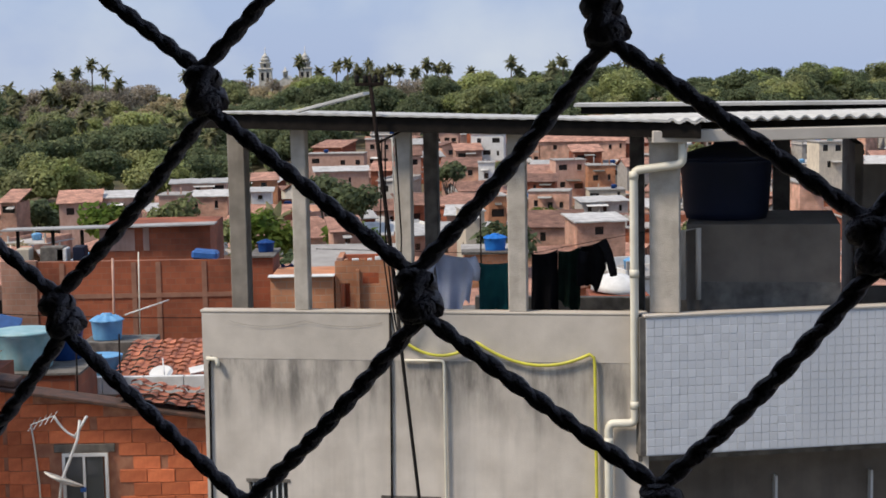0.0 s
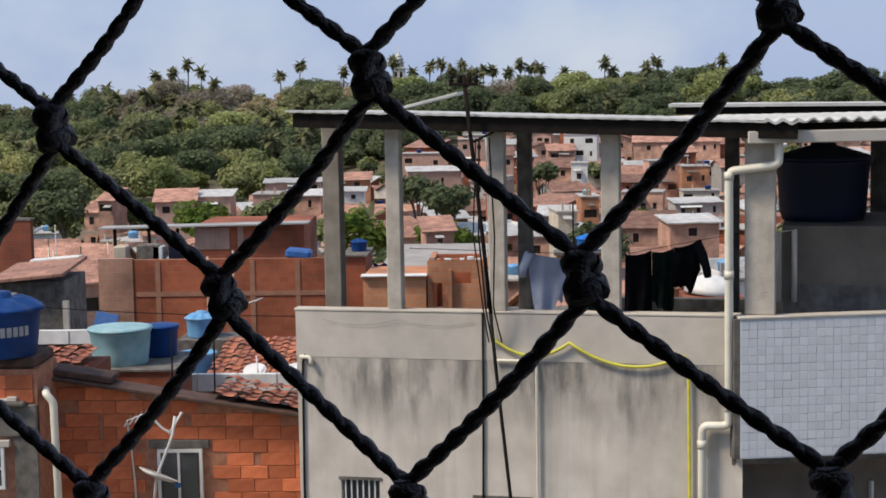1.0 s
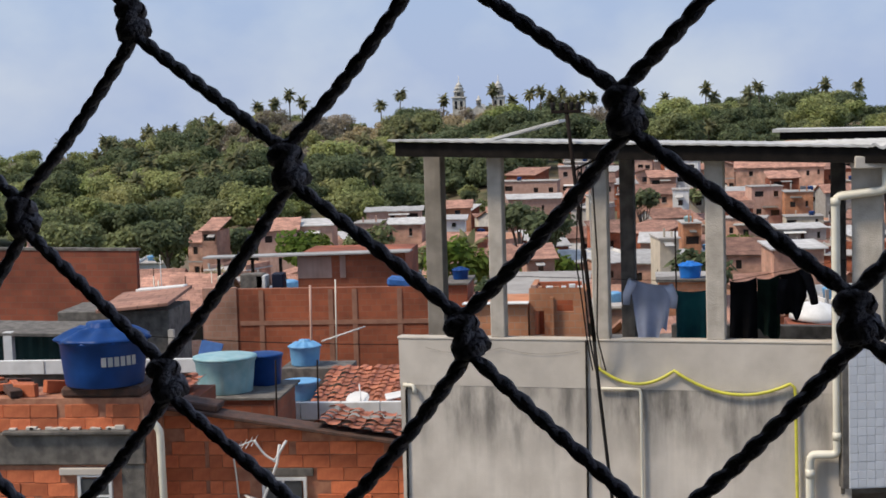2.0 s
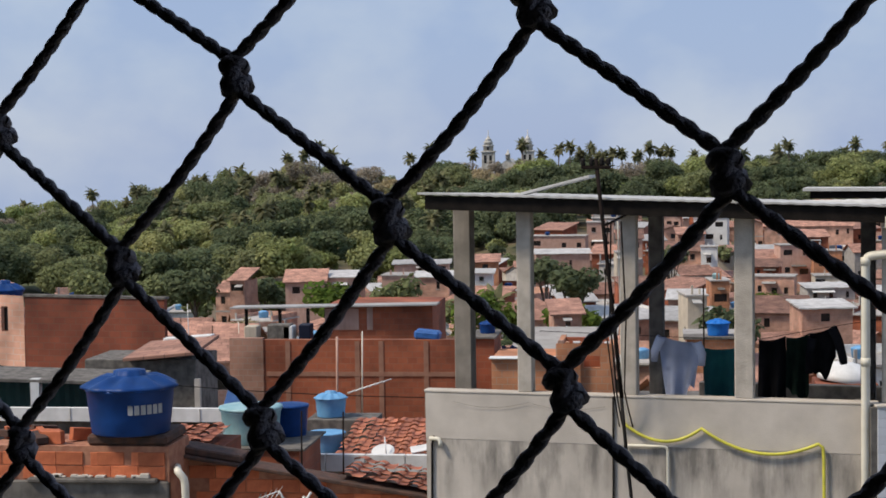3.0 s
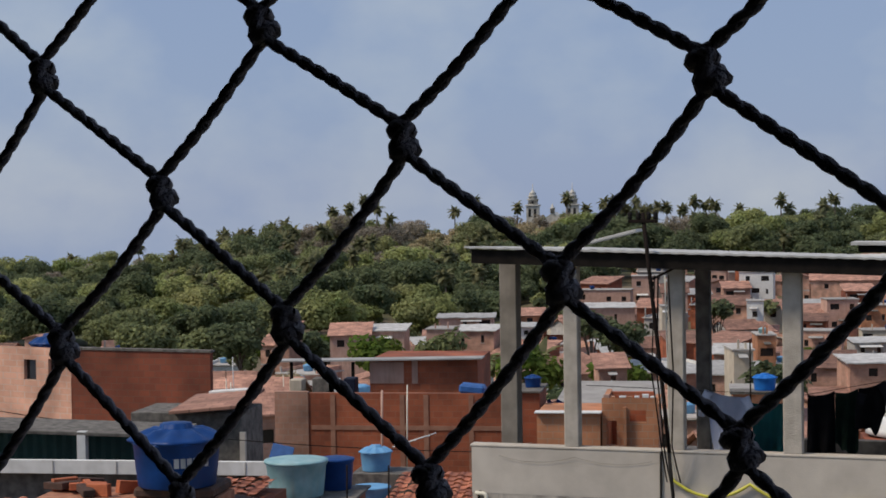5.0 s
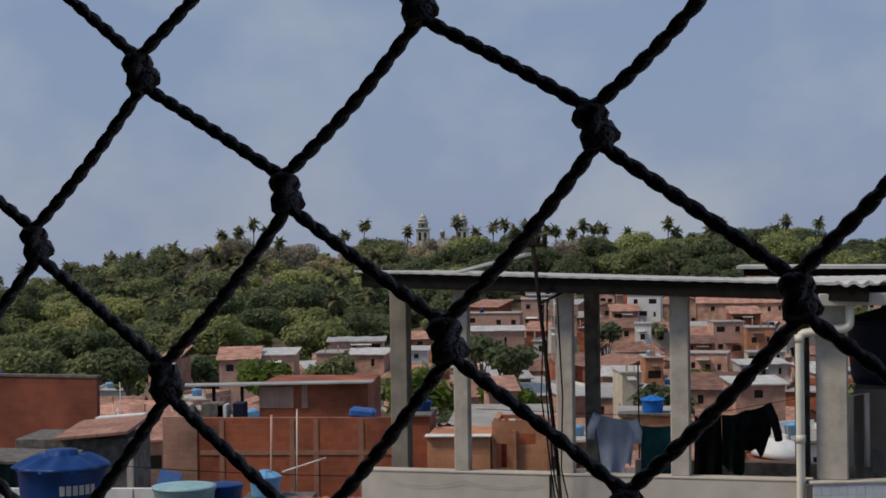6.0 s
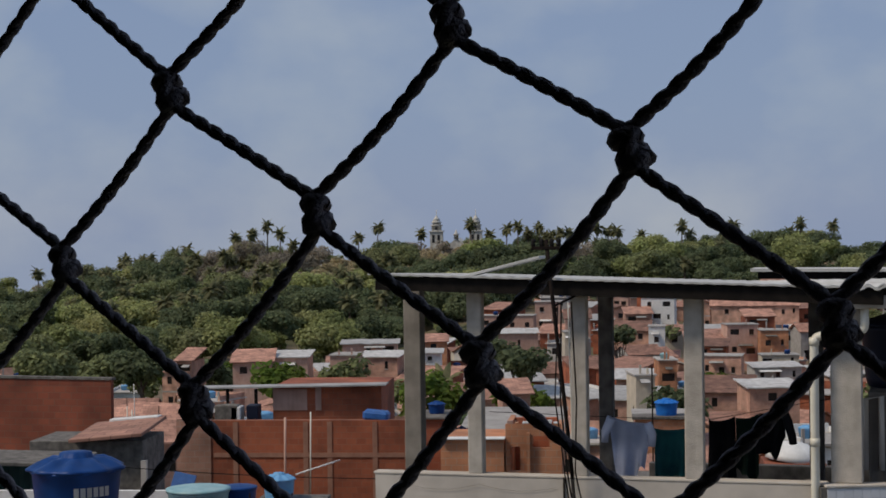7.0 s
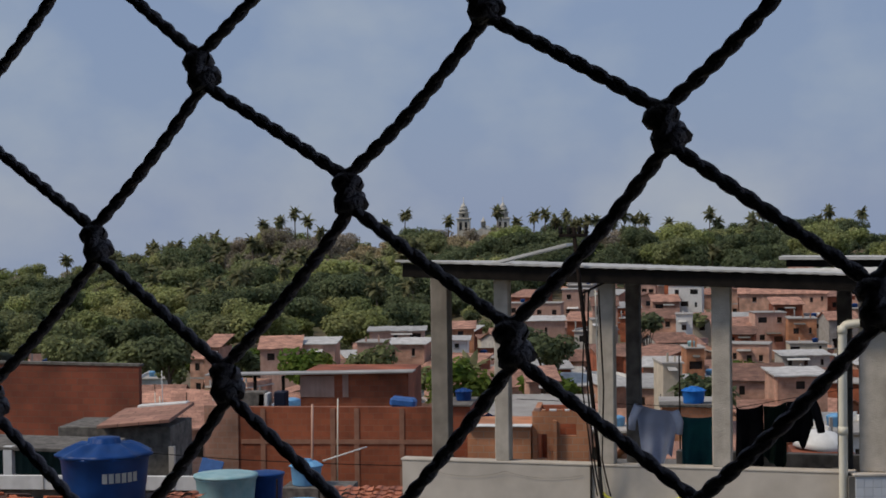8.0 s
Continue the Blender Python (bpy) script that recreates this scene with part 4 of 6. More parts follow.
# rooftop antenna in front of the block wall
ant = thing("tv_antenna", Matrix.Identity(4), "bent television antenna with a small dish on a block wall", "antenna")


def wpt(x, z, y=23.6):
    return (x, y, z)


part("mast", tube(bmesh.new(), [wpt(-5.15, -4.92), wpt(-5.2, -5.2), wpt(-5.45, -5.8), wpt(-5.55, -6.6)], 0.022), M_ALU, ant)
part("boom", tube(bmesh.new(), sagged([wpt(-5.52, -4.85), wpt(-5.22, -5.15)], [0.06], 6), 0.018), M_ALU, ant)
part("arm", tube(bmesh.new(), [wpt(-5.24, -5.17), wpt(-5.05, -4.86)], 0.02), M_ALU, ant)
part("rod", tube(bmesh.new(), [wpt(-5.86, -4.98), wpt(-5.52, -4.85)], 0.01), M_ALU, ant)
for k in range(5):
    x = -5.84 + k * 0.08
    part("element", tube(bmesh.new(), [wpt(x, -5.02 + k * 0.03, 23.4), wpt(x + 0.01, -4.94 + k * 0.03, 23.8)], 0.006), M_ALU, ant)
part("dish", lathe(bmesh.new(), [(0.30, 0.06), (0.2, 0.02), (0.05, 0.0), (0.04, 0.012), (0.19, 0.032), (0.295, 0.07)], 24), M_WHITE, ant, "white dish seen edge-on", m=pose(-5.42, 23.5, -5.80, -14, 22, 0))
part("feed", boxm(-0.04, 0.04, -0.03, 0.03, -0.03, 0.03, 0.008), M_BLUETARP, ant, m=pose(-5.12, 23.5, -5.9))
run("loose_cable", "pale cable hanging down the block wall", "cable", [(-5.92, 23.9, -5.05), (-5.88, 23.9, -5.4), (-5.84, 23.9, -5.9), (-5.82, 23.9, -6.6)], 0.014, M_PVC, Matrix.Identity(4))


# ---- roofs and yards in the middle distance ----
white_roof = thing("white_gutter_roof", pose(0, 0, -BASE), "long white metal fascia of a low roof", "roof")
part("fascia", boxm(-17.5, -9.0, 34.0, 34.12, hz(-5.56), hz(-5.27), 0.006), M_WHITE, white_roof)
part("sheet", boxm(-17.5, -9.0, 34.12, 34.5, hz(-5.5), hz(-5.46)), M_SHEET_LIGHT, white_roof)
part("wall", boxm(-17.4, -9.1, 34.3, 34.5, 0, hz(-5.57)), M_CONCRETE_DARK, white_roof)
for k in range(6):
    part("seam", boxm(-16.6 + k * 1.4, -16.585 + k * 1.4, 33.985, 33.999, hz(-5.55), hz(-5.28)), M_PLASTER_GREY, white_roof)
white2 = thing("white_sheet_roof", pose(0, 0, -BASE), "white metal sheet roof edge in panels", "roof")
for k in range(4):
    part("panel", boxm(-7.3 + k * 0.78, -6.54 + k * 0.78, 31.9, 32.05, hz(-6.16), hz(-5.83), 0.005), M_WHITE, white2)
part("sheet", boxm(-7.3, -3.5, 32.05, 32.5, hz(-6.06), hz(-6.02)), M_SHEET_LIGHT, white2)
part("wall", boxm(-7.2, -3.6, 32.1, 32.5, 0, hz(-6.07)), M_PLASTER_GREY, white2)

tiles_a = thing("tiled_lean_to", pose(0, 0, -BASE), "low lean-to covered with worn red clay tiles", "roof")
part("wall", boxm(-9.2, -3.2, 34.4, 38.0, 0, hz(-6.85)), M_BRICK_MID, tiles_a)
tile_roof(tiles_a, pose(-6.9, 34.3, hz(-6.6), 8, 0, 0), 16, 12, seed=4)
tiles_b = thing("tiled_lean_to", pose(0, 0, -BASE), "low clay tile roof beside the tank tower", "roof")
part("wall", boxm(-13.0, -8.9, 25.2, 28.4, 0, hz(-5.5)), M_BRICK_MID, tiles_b)
tile_roof(tiles_b, pose(-13.0, 25.0, hz(-5.5), 7, 0, 0), 20, 11, seed=5)
tiles_c = thing("tiled_lean_to", pose(0, 0, -BASE), "broken clay tile roof behind the tank tower", "roof")
part("wall", boxm(-8.7, -7.6, 27.0, 29.6, 0, hz(-5.06)), M_BRICK_MID, tiles_c)
tile_roof(tiles_c, pose(-8.65, 26.9, hz(-5.05), 3, 0, 0), 5, 9, seed=6)

junk = thing("broken_dish", pose(-5.9, 34.9, -6.36, 24, -12, 20), "broken white satellite dish lying on the tiles", "satellite dish")
part("dish", lathe(bmesh.new(), [(0.25, 0.08), (0.16, 0.03), (0.05, 0.0), (0.04, 0.014), (0.15, 0.045), (0.245, 0.09)], 22), M_WHITE, junk)
part("arm", tube(bmesh.new(), [(0.0, -0.3, 0.08), (0.1, 0.1, 0.35)], 0.015), M_ALU, junk)
tagged(part("old_sheet", boxm(0, 0.75, 0, 0.4, 0, 0.03, 0.008, m=pose(0, 0, 0, 8, -9, 12)), M_WHITE, m=pose(-5.3, 34.9, -6.35)), "bent white metal sheet lying on the tiles", "metal sheet")
ledge = thing("tank_ledge", pose(0, 0, -BASE), "weathered concrete ledge carrying small tanks", "wall")
part("upper", boxm(-8.2, -6.6, 37.9, 39.0, 0, hz(-6.125), 0.01), M_CONCRETE_DARK, ledge)
part("lower", boxm(-7.95, -6.75, 35.9, 37.0, 0, hz(-6.565), 0.01), M_CONCRETE_DARK, ledge)

green = thing("green_shed", pose(0, 0, -BASE), "dark green sheet-walled shed with a pale sagging roof", "shed")
bm = bmesh.new()
for k in range(60):
    ga, gb = 37.6 + 0.04 * (k % 2), 37.6 + 0.04 * ((k + 1) % 2)
    bm.faces.new([bm.verts.new(p) for p in ((-19 + k * 0.12, ga, 0), (-18.88 + k * 0.12, gb, 0), (-18.88 + k * 0.12, gb, hz(-5.0)), (-19 + k * 0.12, ga, hz(-5.0)))])
bmesh.ops.remove_doubles(bm, verts=bm.verts[:], dist=0.001)
part("wall", bm, M_GREEN, green)
part("roof", boxm(0, 7.4, -0.7, 0.8, 0, 0.08, 0.01, m=pose(-19.2, 37.0, hz(-4.9), 3, 1.5, 0)), M_CONCRETE_DARK, green)
for x in (-16.9, -14.15):
    part("post", boxm(x, x + 0.2, 36.3, 36.5, 0, hz(-4.98)), M_WHITE, green, "white painted post")

shed = thing("grey_gable_shed", pose(0, 0, -BASE), "grey plastered shed with a sloping clay roof", "house")
part("wall", boxm(-15.6, -12.5, 44.0, 46.2, 0, hz(-5.5), 0.02), M_CONCRETE_DARK, shed)
part("roof", boxm(0, 2.0, -0.4, 2.2, 0, 0.09, 0.01, m=pose(-14.4, 44, hz(-5.48), 4, -5, 0)), M_CLAYROOF_FAR, shed)
part("ridge", boxm(0, 1.4, 0, 0.4, 0, 0.10, 0.02, m=pose(-14.0, 46.0, hz(-5.25), 0, -4, 0)), M_WHITE, shed)
part("post", boxm(-12.5, -12.35, 43.8, 43.95, 0, hz(-6.0)), M_CONCRETE, shed)
awning = tagged(part("blue_awning", boxm(0, 0.6, 0, 0.05, 0, 0.75, 0.01, m=pose(-11.75, 43.6, -6.95, -25, 12, 0)), M_BLUETARP), "folded blue plastic awning on a shed wall", "awning")

# big blank party wall of clay blocks
party = thing("party_wall_house", pose(0, 0, -BASE - 0.5), "tall blank house wall of red clay blocks", "house")
pb = BASE + 0.5
part("wall", boxm(-14.4, -6.6, 55.0, 55.25, 0, pb - 6.2), M_BRICK_MID, party)
part("roof_slab", boxm(-14.4, -6.6, 55.25, 58.0, pb - 7.0, pb - 6.72), M_CONCRETE_DARK, party)
part("ring_beam", boxm(-13.2, -6.6, 54.97, 54.999, pb - 7.42, pb - 7.27), M_BEAM_BROWN, party, "brown cement ring beam")
for x in (-12.55, -10.2, -9.4, -7.9):
    part("column", boxm(x, x + 0.16, 54.975, 54.998, 0, pb - 6.25), M_BEAM_BROWN, party)
# Lit corner, its brightness put in as lighter block.
part("corner", boxm(-14.45, -13.3, 54.96, 55.2, 0, pb - 6.15), M_BRICK_FAR, party)
part("upper_room", boxm(-11.8, -8.0, 58.0, 61.5, 0, pb - 5.36), M_BRICK_MID, party)
part("upper_column", boxm(-10.3, -10.1, 57.95, 57.99, pb - 6.19, pb - 5.4), M_PLASTER_PINK, party)
part("plaster_patch", boxm(-11.8, -10.6, 57.97, 57.995, pb - 6.19, pb - 5.45), M_PLASTER_PINK, party)
part("roof_edge", boxm(0, 7.3, 0, 0.9, 0, 0.05, m=pose(-15.1, 57.6, pb - 5.42, 0, -0.8, 0)), M_SHEET_LIGHT, party, "pale metal roof sheet")
for x in (-14.6, -13.4, -12.4):
    part("roof_post", boxm(x, x + 0.1, 57.7, 57.8, pb - 6.72, pb - 5.42), M_BEAMDARK, party)
for k, (x, w, h, mt) in enumerate(((-14.3, 0.45, 0.3, M_PLASTER_CREAM), (-13.5, 0.8, 0.35, M_CONCRETE_DARK), (-12.4, 0.4, 0.35, M_TANK_NAVY), (-12.95, 0.35, 0.3, M_WHITE))):
    tagged(part("stored_crate", boxm(x, x + w, 56.4, 57.0, -6.72, -6.2 + h, 0.03), mt), "old appliance stored on the flat roof", "crate")
tarp = tagged(part("blue_tarp", boxm(0, 0.85, 0, 0.7, 0, 0.32, 0.08, m=pose(-8.25, 55.05, -6.2, 0, 6, 0)), M_BLUETARP), "rumpled blue tarpaulin on the wall top", "tarpaulin")
mast2 = thing("roof_aerial", pose(0, 0, 0), "tall thin television aerial with a long boom", "antenna")
part("mast", tube(bmesh.new(), [(-9.45, 52, -8.6), (-9.4, 52, -5.6)], 0.022), M_PVC, mast2)
part("boom", tube(bmesh.new(), [(-9.9, 52, -7.55), (-8.5, 52, -7.1)], 0.024), M_ALU, mast2)
for k in range(6):
    part("element", tube(bmesh.new(), [(-9.8 + k * 0.22, 51.7, -7.52 + k * 0.07), (-9.8 + k * 0.22, 52.3, -7.52 + k * 0.07)], 0.012, 5), M_ALU, mast2)
mast3 = thing("vent_pipe", pose(0, 0, 0), "thin pale vent pipe against the block wall", "pipe")
part("tube", tube(bmesh.new(), [(-10.65, 54.0, -9.5), (-10.6, 54.0, -6.0)], 0.04), M_PLASTER_PINK, mast3)

# block house; bright and dark face put sun and shade into brick colours
lb = thing("corner_block_house", pose(0, 0, -BASE - 0.5), "two-faced red clay block house with a flat top", "house")
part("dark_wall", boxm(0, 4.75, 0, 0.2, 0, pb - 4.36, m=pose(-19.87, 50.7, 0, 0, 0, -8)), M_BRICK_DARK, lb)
part("coping", boxm(-0.05, 4.8, -0.03, 0.25, 0, 0.07, m=pose(-19.87, 50.7, pb - 4.36, 0, 0.6, -8)), M_CONCRETE_DARK, lb)
bm = bmesh.new()
holed(bm, 7, pb - 4.34, [(4.9, 5.45, pb - 5.4, pb - 4.75), (6.0, 6.3, pb - 5.5, pb - 4.7)], 0.15)
bmesh.ops.transform(bm, matrix=pose(-26.3, 53.6, 0, 0, 0, -24.2), verts=bm.verts[:])
part("bright_wall", bm, M_BRICK_FAR, lb, "sun side in lighter block, with small windows")
part("pane", boxm(4.9, 5.45, 0.13, 0.15, pb - 5.4, pb - 4.75, m=pose(-26.3, 53.6, 0, 0, 0, -24.2)), M_DARK, lb)
part("pane", boxm(6.0, 6.3, 0.13, 0.15, pb - 5.5, pb - 4.7, m=pose(-26.3, 53.6, 0, 0, 0, -24.2)), M_DARK, lb)
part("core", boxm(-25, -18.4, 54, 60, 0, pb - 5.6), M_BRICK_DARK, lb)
water_tank("roof_tank", "blue plastic water tank on a flat roof", (-22.9, 56.5, -5.6), 0.7, 1.1, M_TANK_BLUE, M_TANK_BLUE)

# block rooms and roofs just behind the terrace
rooms = thing("block_outhouse", pose(0, 0, -BASE), "raw orange clay block outhouse with crumbling top", "house")
part("wall", boxm(-4.94, -3.14, 48.0, 50.5, 0, hz(-5.97)), M_BRICK_ORANGE, rooms)
part("roof_edge", boxm(-5.0, -3.1, 47.85, 48.3, hz(-5.965), hz(-5.92), 0.01), M_WHITE, rooms, "whitewashed slab edge")
rooms2 = thing("block_outhouse", pose(0, 0, -BASE), "raw orange clay block shell with empty openings", "house")
bm = bmesh.new()
holed(bm, 1.6, hz(-5.55), [(0.12, 0.42, hz(-6.9), hz(-6.2)), (0.78, 1.25, hz(-6.24), hz(-5.9))], 0.15)
bmesh.ops.transform(bm, matrix=pose(-3.1, 48.2, 0), verts=bm.verts[:])
box(bm, -3.1, -2.95, 48.36, 51, 0, hz(-5.6))
box(bm, -1.65, -1.5, 48.36, 51, 0, hz(-5.75))
part("wall", bm, M_BRICK_ORANGE, rooms2)
part("back_wall", boxm(-2.94, -1.66, 50.4, 50.55, 0, hz(-5.62)), M_BRICK_MID, rooms2)
ror = random.Random(19)
for k in range(7):
    bx = -3.05 + k * 0.22
    part("block", boxm(bx, bx + ror.uniform(0.1, 0.2), 48.2, 48.34, hz(-5.548), hz(-5.52) + ror.uniform(0.0, 0.08), 0.008), ror.choice((M_WHITE, M_BRICK_ORANGE, M_PLASTER_PINK)), rooms2)
part("pillar", boxm(-2.5, -2.4, 48.05, 48.19, 0, hz(-5.8)), M_BRICK_ORANGE, rooms2)
greyroof = thing("grey_sheet_roof", pose(0, 0, -BASE), "wide grey fibre-cement roof behind the outhouses", "roof")
part("sheet", boxm(-5.0, -1.6, 0, 5.5, -0.06, 0, m=pose(0, 54, hz(-6.46), 2.2, 0, 0)), M_PLASTER_GREY, greyroof)
part("wall", boxm(-4.9, -1.7, 54.2, 58, 0, hz(-6.5)), M_BRICK_MID, greyroof)
redroom = thing("block_outhouse", pose(0, 0, -BASE), "red clay block stair head on a roof", "house")
part("wall", boxm(-5.75, -5.05, 50.0, 52.0, 0, hz(-5.62), 0.01), M_BRICK_MID, redroom)
part("roof_edge", boxm(-5.8, -5.0, 49.9, 52.1, hz(-5.615), hz(-5.55), 0.01), M_CONCRETE_DARK, redroom)
water_tank("blue_drum", "dark blue plastic tank on a stair head", (-5.35, 51.0, -5.55), 0.26, 0.32, M_TANK_BLUE, M_TANK_BLUE)
bm = bmesh.new()
for k in range(10):
    for j in range(4):
        bm.verts.new((k * 0.085, j * 0.2, 0.34 - 0.08 * j + 0.05 * math.sin(k * 1.9 + j)))
bm.verts.ensure_lookup_table()
for k in range(9):
    for j in range(3):
        bm.faces.new([bm.verts[i] for i in (k * 4 + j, k * 4 + j + 1, k * 4 + j + 5, k * 4 + j + 4)])
bmesh.ops.solidify(bm, geom=bm.faces[:], thickness=0.02)
tagged(part("blue_tarp", bm, M_BLUETARP, m=pose(-4.95, 51.0, -6.3)), "rumpled bright blue tarpaulin between roofs", "tarpaulin")
part("support", boxm(-5.0, -4.1, 51.0, 51.8, 0, hz(-6.3)), M_BRICK_MID, redroom)

# white curved sheet seen past the washing
tagged(part("tank_cover", lathe(bmesh.new(), [(0.98, 0), (0.95, 0.2), (0.8, 0.42), (0.45, 0.6), (0.1, 0.66)], 28), M_WHITE, m=pose(6.25, 60.6, -8.27, 0, 7, 0)), "smooth white domed tank cover on a roof", "tank cover")
tagged(part("cover_plinth", boxm(5.2, 7.3, 59.6, 61.6, -BASE - 1, -8.28, 0.02), M_BRICK_MID), "clay block plinth under a white tank cover", "plinth")
sup = thing("low_block_house", pose(0, 0, -BASE - 1), "low clay block house behind the terrace", "house")
part("wall", boxm(-1.5, 11, 60, 68, 0, 3.6), M_BRICK_MID, sup)
part("roof", boxm(-1.6, 11.1, 59.9, 68.1, 3.6, 3.75), M_CONCRETE_DARK, sup)
water_tank("blue_water_tank", "bright blue water tank on a distant roof", (2.77, 90.7, -10.0), 0.62, 0.75, M_TANK_BRIGHT, M_TANK_BRIGHT)


# ---- houses of the slopes that stand out ----
# x, y, foot of the visible wall, width, height to the roof's top, wall, roof
LEFT_SLOPE = [
    (-43.1, 200, -17.6, 4.7, 3.2, 'F', 'clay'),
    (-39.1, 203, -17.9, 4.3, 3.1, 'P', 'sheet'),
    (-32.7, 204, -18.0, 3.3, 2.8, 'P', 'flat'),
    (-29.9, 214, -18.6, 5.2, 2.9, 'F', 'sheet'),
    (-32.6, 226, -16.7, 7.4, 1.7, 'F', 'sheet'),
    (-50.2, 195, -17.0, 1.8, 3.1, 'F', 'clay'),
    (-20.8, 330, -20.2, 11.0, 3.2, 'F', 'flat'),
    (-17.9, 300, -21.8, 9.5, 3.8, 'F', 'sheet'),
    (-12.8, 340, -20.7, 5.3, 5.9, 'P', 'flat'),
    (-23.7, 220, -17.5, 2.6, 1.6, 'W', 'sheet'),
    (-25.3, 240, -17.4, 3.5, 2.2, 'F', 'clay'),
]
RIGHT_SLOPE = [
    (8.7, 330, -18.7, 6.4, 5.0, 'W', 'flat'),
    (5.0, 325, -18.5, 5.0, 3.0, 'F', 'clay'),
    (2.9, 290, -20.1, 6.4, 3.8, 'F', 'clay'),
    (7.3, 285, -20.8, 2.7, 4.1, 'W', 'flat'),
    (28.1, 340, -18.4, 17.1, 3.9, 'F', 'clay'),
    (27.2, 318, -18.8, 5.4, 3.0, 'B', 'clay'),
    (21.9, 290, -22.6, 5.3, 5.8, 'F', 'flat'),
    (26.7, 285, -21.7, 4.6, 4.2, 'F', 'flat'),
    (26.2, 270, -22.3, 5.8, 1.8, 'C', 'flat'),
    (23.9, 250, -22.9, 6.9, 2.6, 'G', 'sheet'),
    (16.2, 260, -23.7, 6.3, 3.9, 'F', 'flat'),
    (16.2, 280, -21.4, 4.6, 2.7, 'B', 'clay'),
    (6.4, 200, -19.7, 2.1, 4.0, 'F', 'flat'),
    (14.0, 150, -15.9, 4.4, 2.0, 'F', 'sheet'),
]
LOWER_TOWN = [
    (12.0, 180, -19.9, 5.9, 3.7, 'F', 'clay'),
    (2.8, 150, -15.2, 1.7, 2.1, 'C', 'flat'),
    (58.4, 250, -17.0, 6.0, 4.5, 'C', 'flat'),
    (32.7, 150, -14.5, 2.2, 3.4, 'F', 'flat'),
    (-6.1, 300, -18.5, 4.4, 3.9, 'P', 'clay'),
    (-6.3, 270, -20.7, 2.6, 4.1, 'C', 'flat'),
    (-8.0, 140, -15.1, 2.3, 2.2, 'F', 'clay'),
]
STOOD = LEFT_SLOPE + RIGHT_SLOPE + LOWER_TOWN
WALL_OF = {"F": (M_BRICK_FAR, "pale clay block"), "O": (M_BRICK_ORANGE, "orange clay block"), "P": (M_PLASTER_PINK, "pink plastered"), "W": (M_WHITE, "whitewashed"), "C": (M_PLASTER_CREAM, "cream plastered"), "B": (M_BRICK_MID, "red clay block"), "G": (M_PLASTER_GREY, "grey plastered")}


def slope_house(x, y, z, w, h, wall_key, roof_key, seed):
    """A house on a slope: front with openings, sides, roof with its overhang, and rods or a tank on flat roofs."""
    r = random.Random(seed)
    mat, wlab = WALL_OF[wall_key]
    if wall_key == "F":
        mat, wlab = r.choice((WALL_OF["F"], WALL_OF["F"], WALL_OF["O"], WALL_OF["P"]))
    rlab = {"clay": "sloping clay tile roof", "sheet": "pale metal sheet roof", "flat": "flat slab roof"}[roof_key]
    t = thing("town_house", pose(x, y, z, 0, 0, r.uniform(-9, 9)), f"{'wide' if w > 6 else 'small'} {wlab} house with a {rlab}", "house", "houses of the town")
    d = 5.0
    deep = max(1.0, z - terrain(x, y) + 1.0)
    top = h * {"clay": 0.62, "sheet": 0.84, "flat": 1.0}[roof_key]
    holes = []
    storeys = 2 if top > 4.2 else 1
    for s in range(storeys):
        k = max(1, int(w / r.uniform(1.8, 2.6)))
        for i in range(k):
            if r.random() < 0.2:
                continue
            cx, ww = w * (i + 0.5) / k + r.uniform(-0.2, 0.2), r.choice((0.45, 0.6, 0.8, 0.9, 1.5))
            zb = top * (s + r.uniform(0.30, 0.45)) / storeys
            holes.append((max(0.1, cx - ww / 2), min(w - 0.1, cx + ww / 2), deep + zb, deep + zb + min(0.95, top / storeys * 0.42)))
    bm = bmesh.new()
    holed(bm, w, top + deep, holes, 0.16)
    for a, b in (((0, 0), (0, d)), ((w, d), (w, 0)), ((0, d), (w, d))):
        bm.faces.new([bm.verts.new(p) for p in ((a[0], a[1], top + deep), (b[0], b[1], top + deep), (b[0], b[1], 0), (a[0], a[1], 0))])
    off = Matrix.Translation((-w / 2, 0, -deep))
    bmesh.ops.transform(bm, matrix=off, verts=bm.verts[:])
    part("wall", bm, mat, t)
    for a, b, c, e in holes:
        part("window", boxm(a, b, 0.13, 0.16, c, e, m=off), M_DARK, t)
        if r.random() < 0.5:
            part("sill", boxm(a - 0.08, b + 0.08, -0.08, -0.003, c - 0.1, c - 0.02, m=off), M_PLASTER_GREY, t)
    if r.random() < 0.55:
        ax, aw = r.uniform(-w / 2, 0), r.uniform(0.3, 0.5) * w
        part("awning", boxm(0, aw, -1.0, -0.01, 0, 0.06, m=pose(ax, 0, top / storeys * r.uniform(0.76, 0.86), r.uniform(9, 17), 0, 0)), r.choice((M_SHEET_LIGHT, M_CLAYROOF_FAR, M_WHITE, M_CONCRETE_DARK)), t, "small lean-to awning over the front")
    if roof_key == "flat":
        part("roof", boxm(-w / 2 - 0.15, w / 2 + 0.15, -0.2, d, top + 0.003, top + 0.14), M_PLASTER_GREY, t)
        for k in range(r.choice((0, 1, 2))):
            px = r.uniform(-w / 2.5, w / 2.5)
            part("column", boxm(px, px + 0.18, 0.3, 0.48, top + 0.14, top + r.uniform(0.6, 1.3)), mat, t)
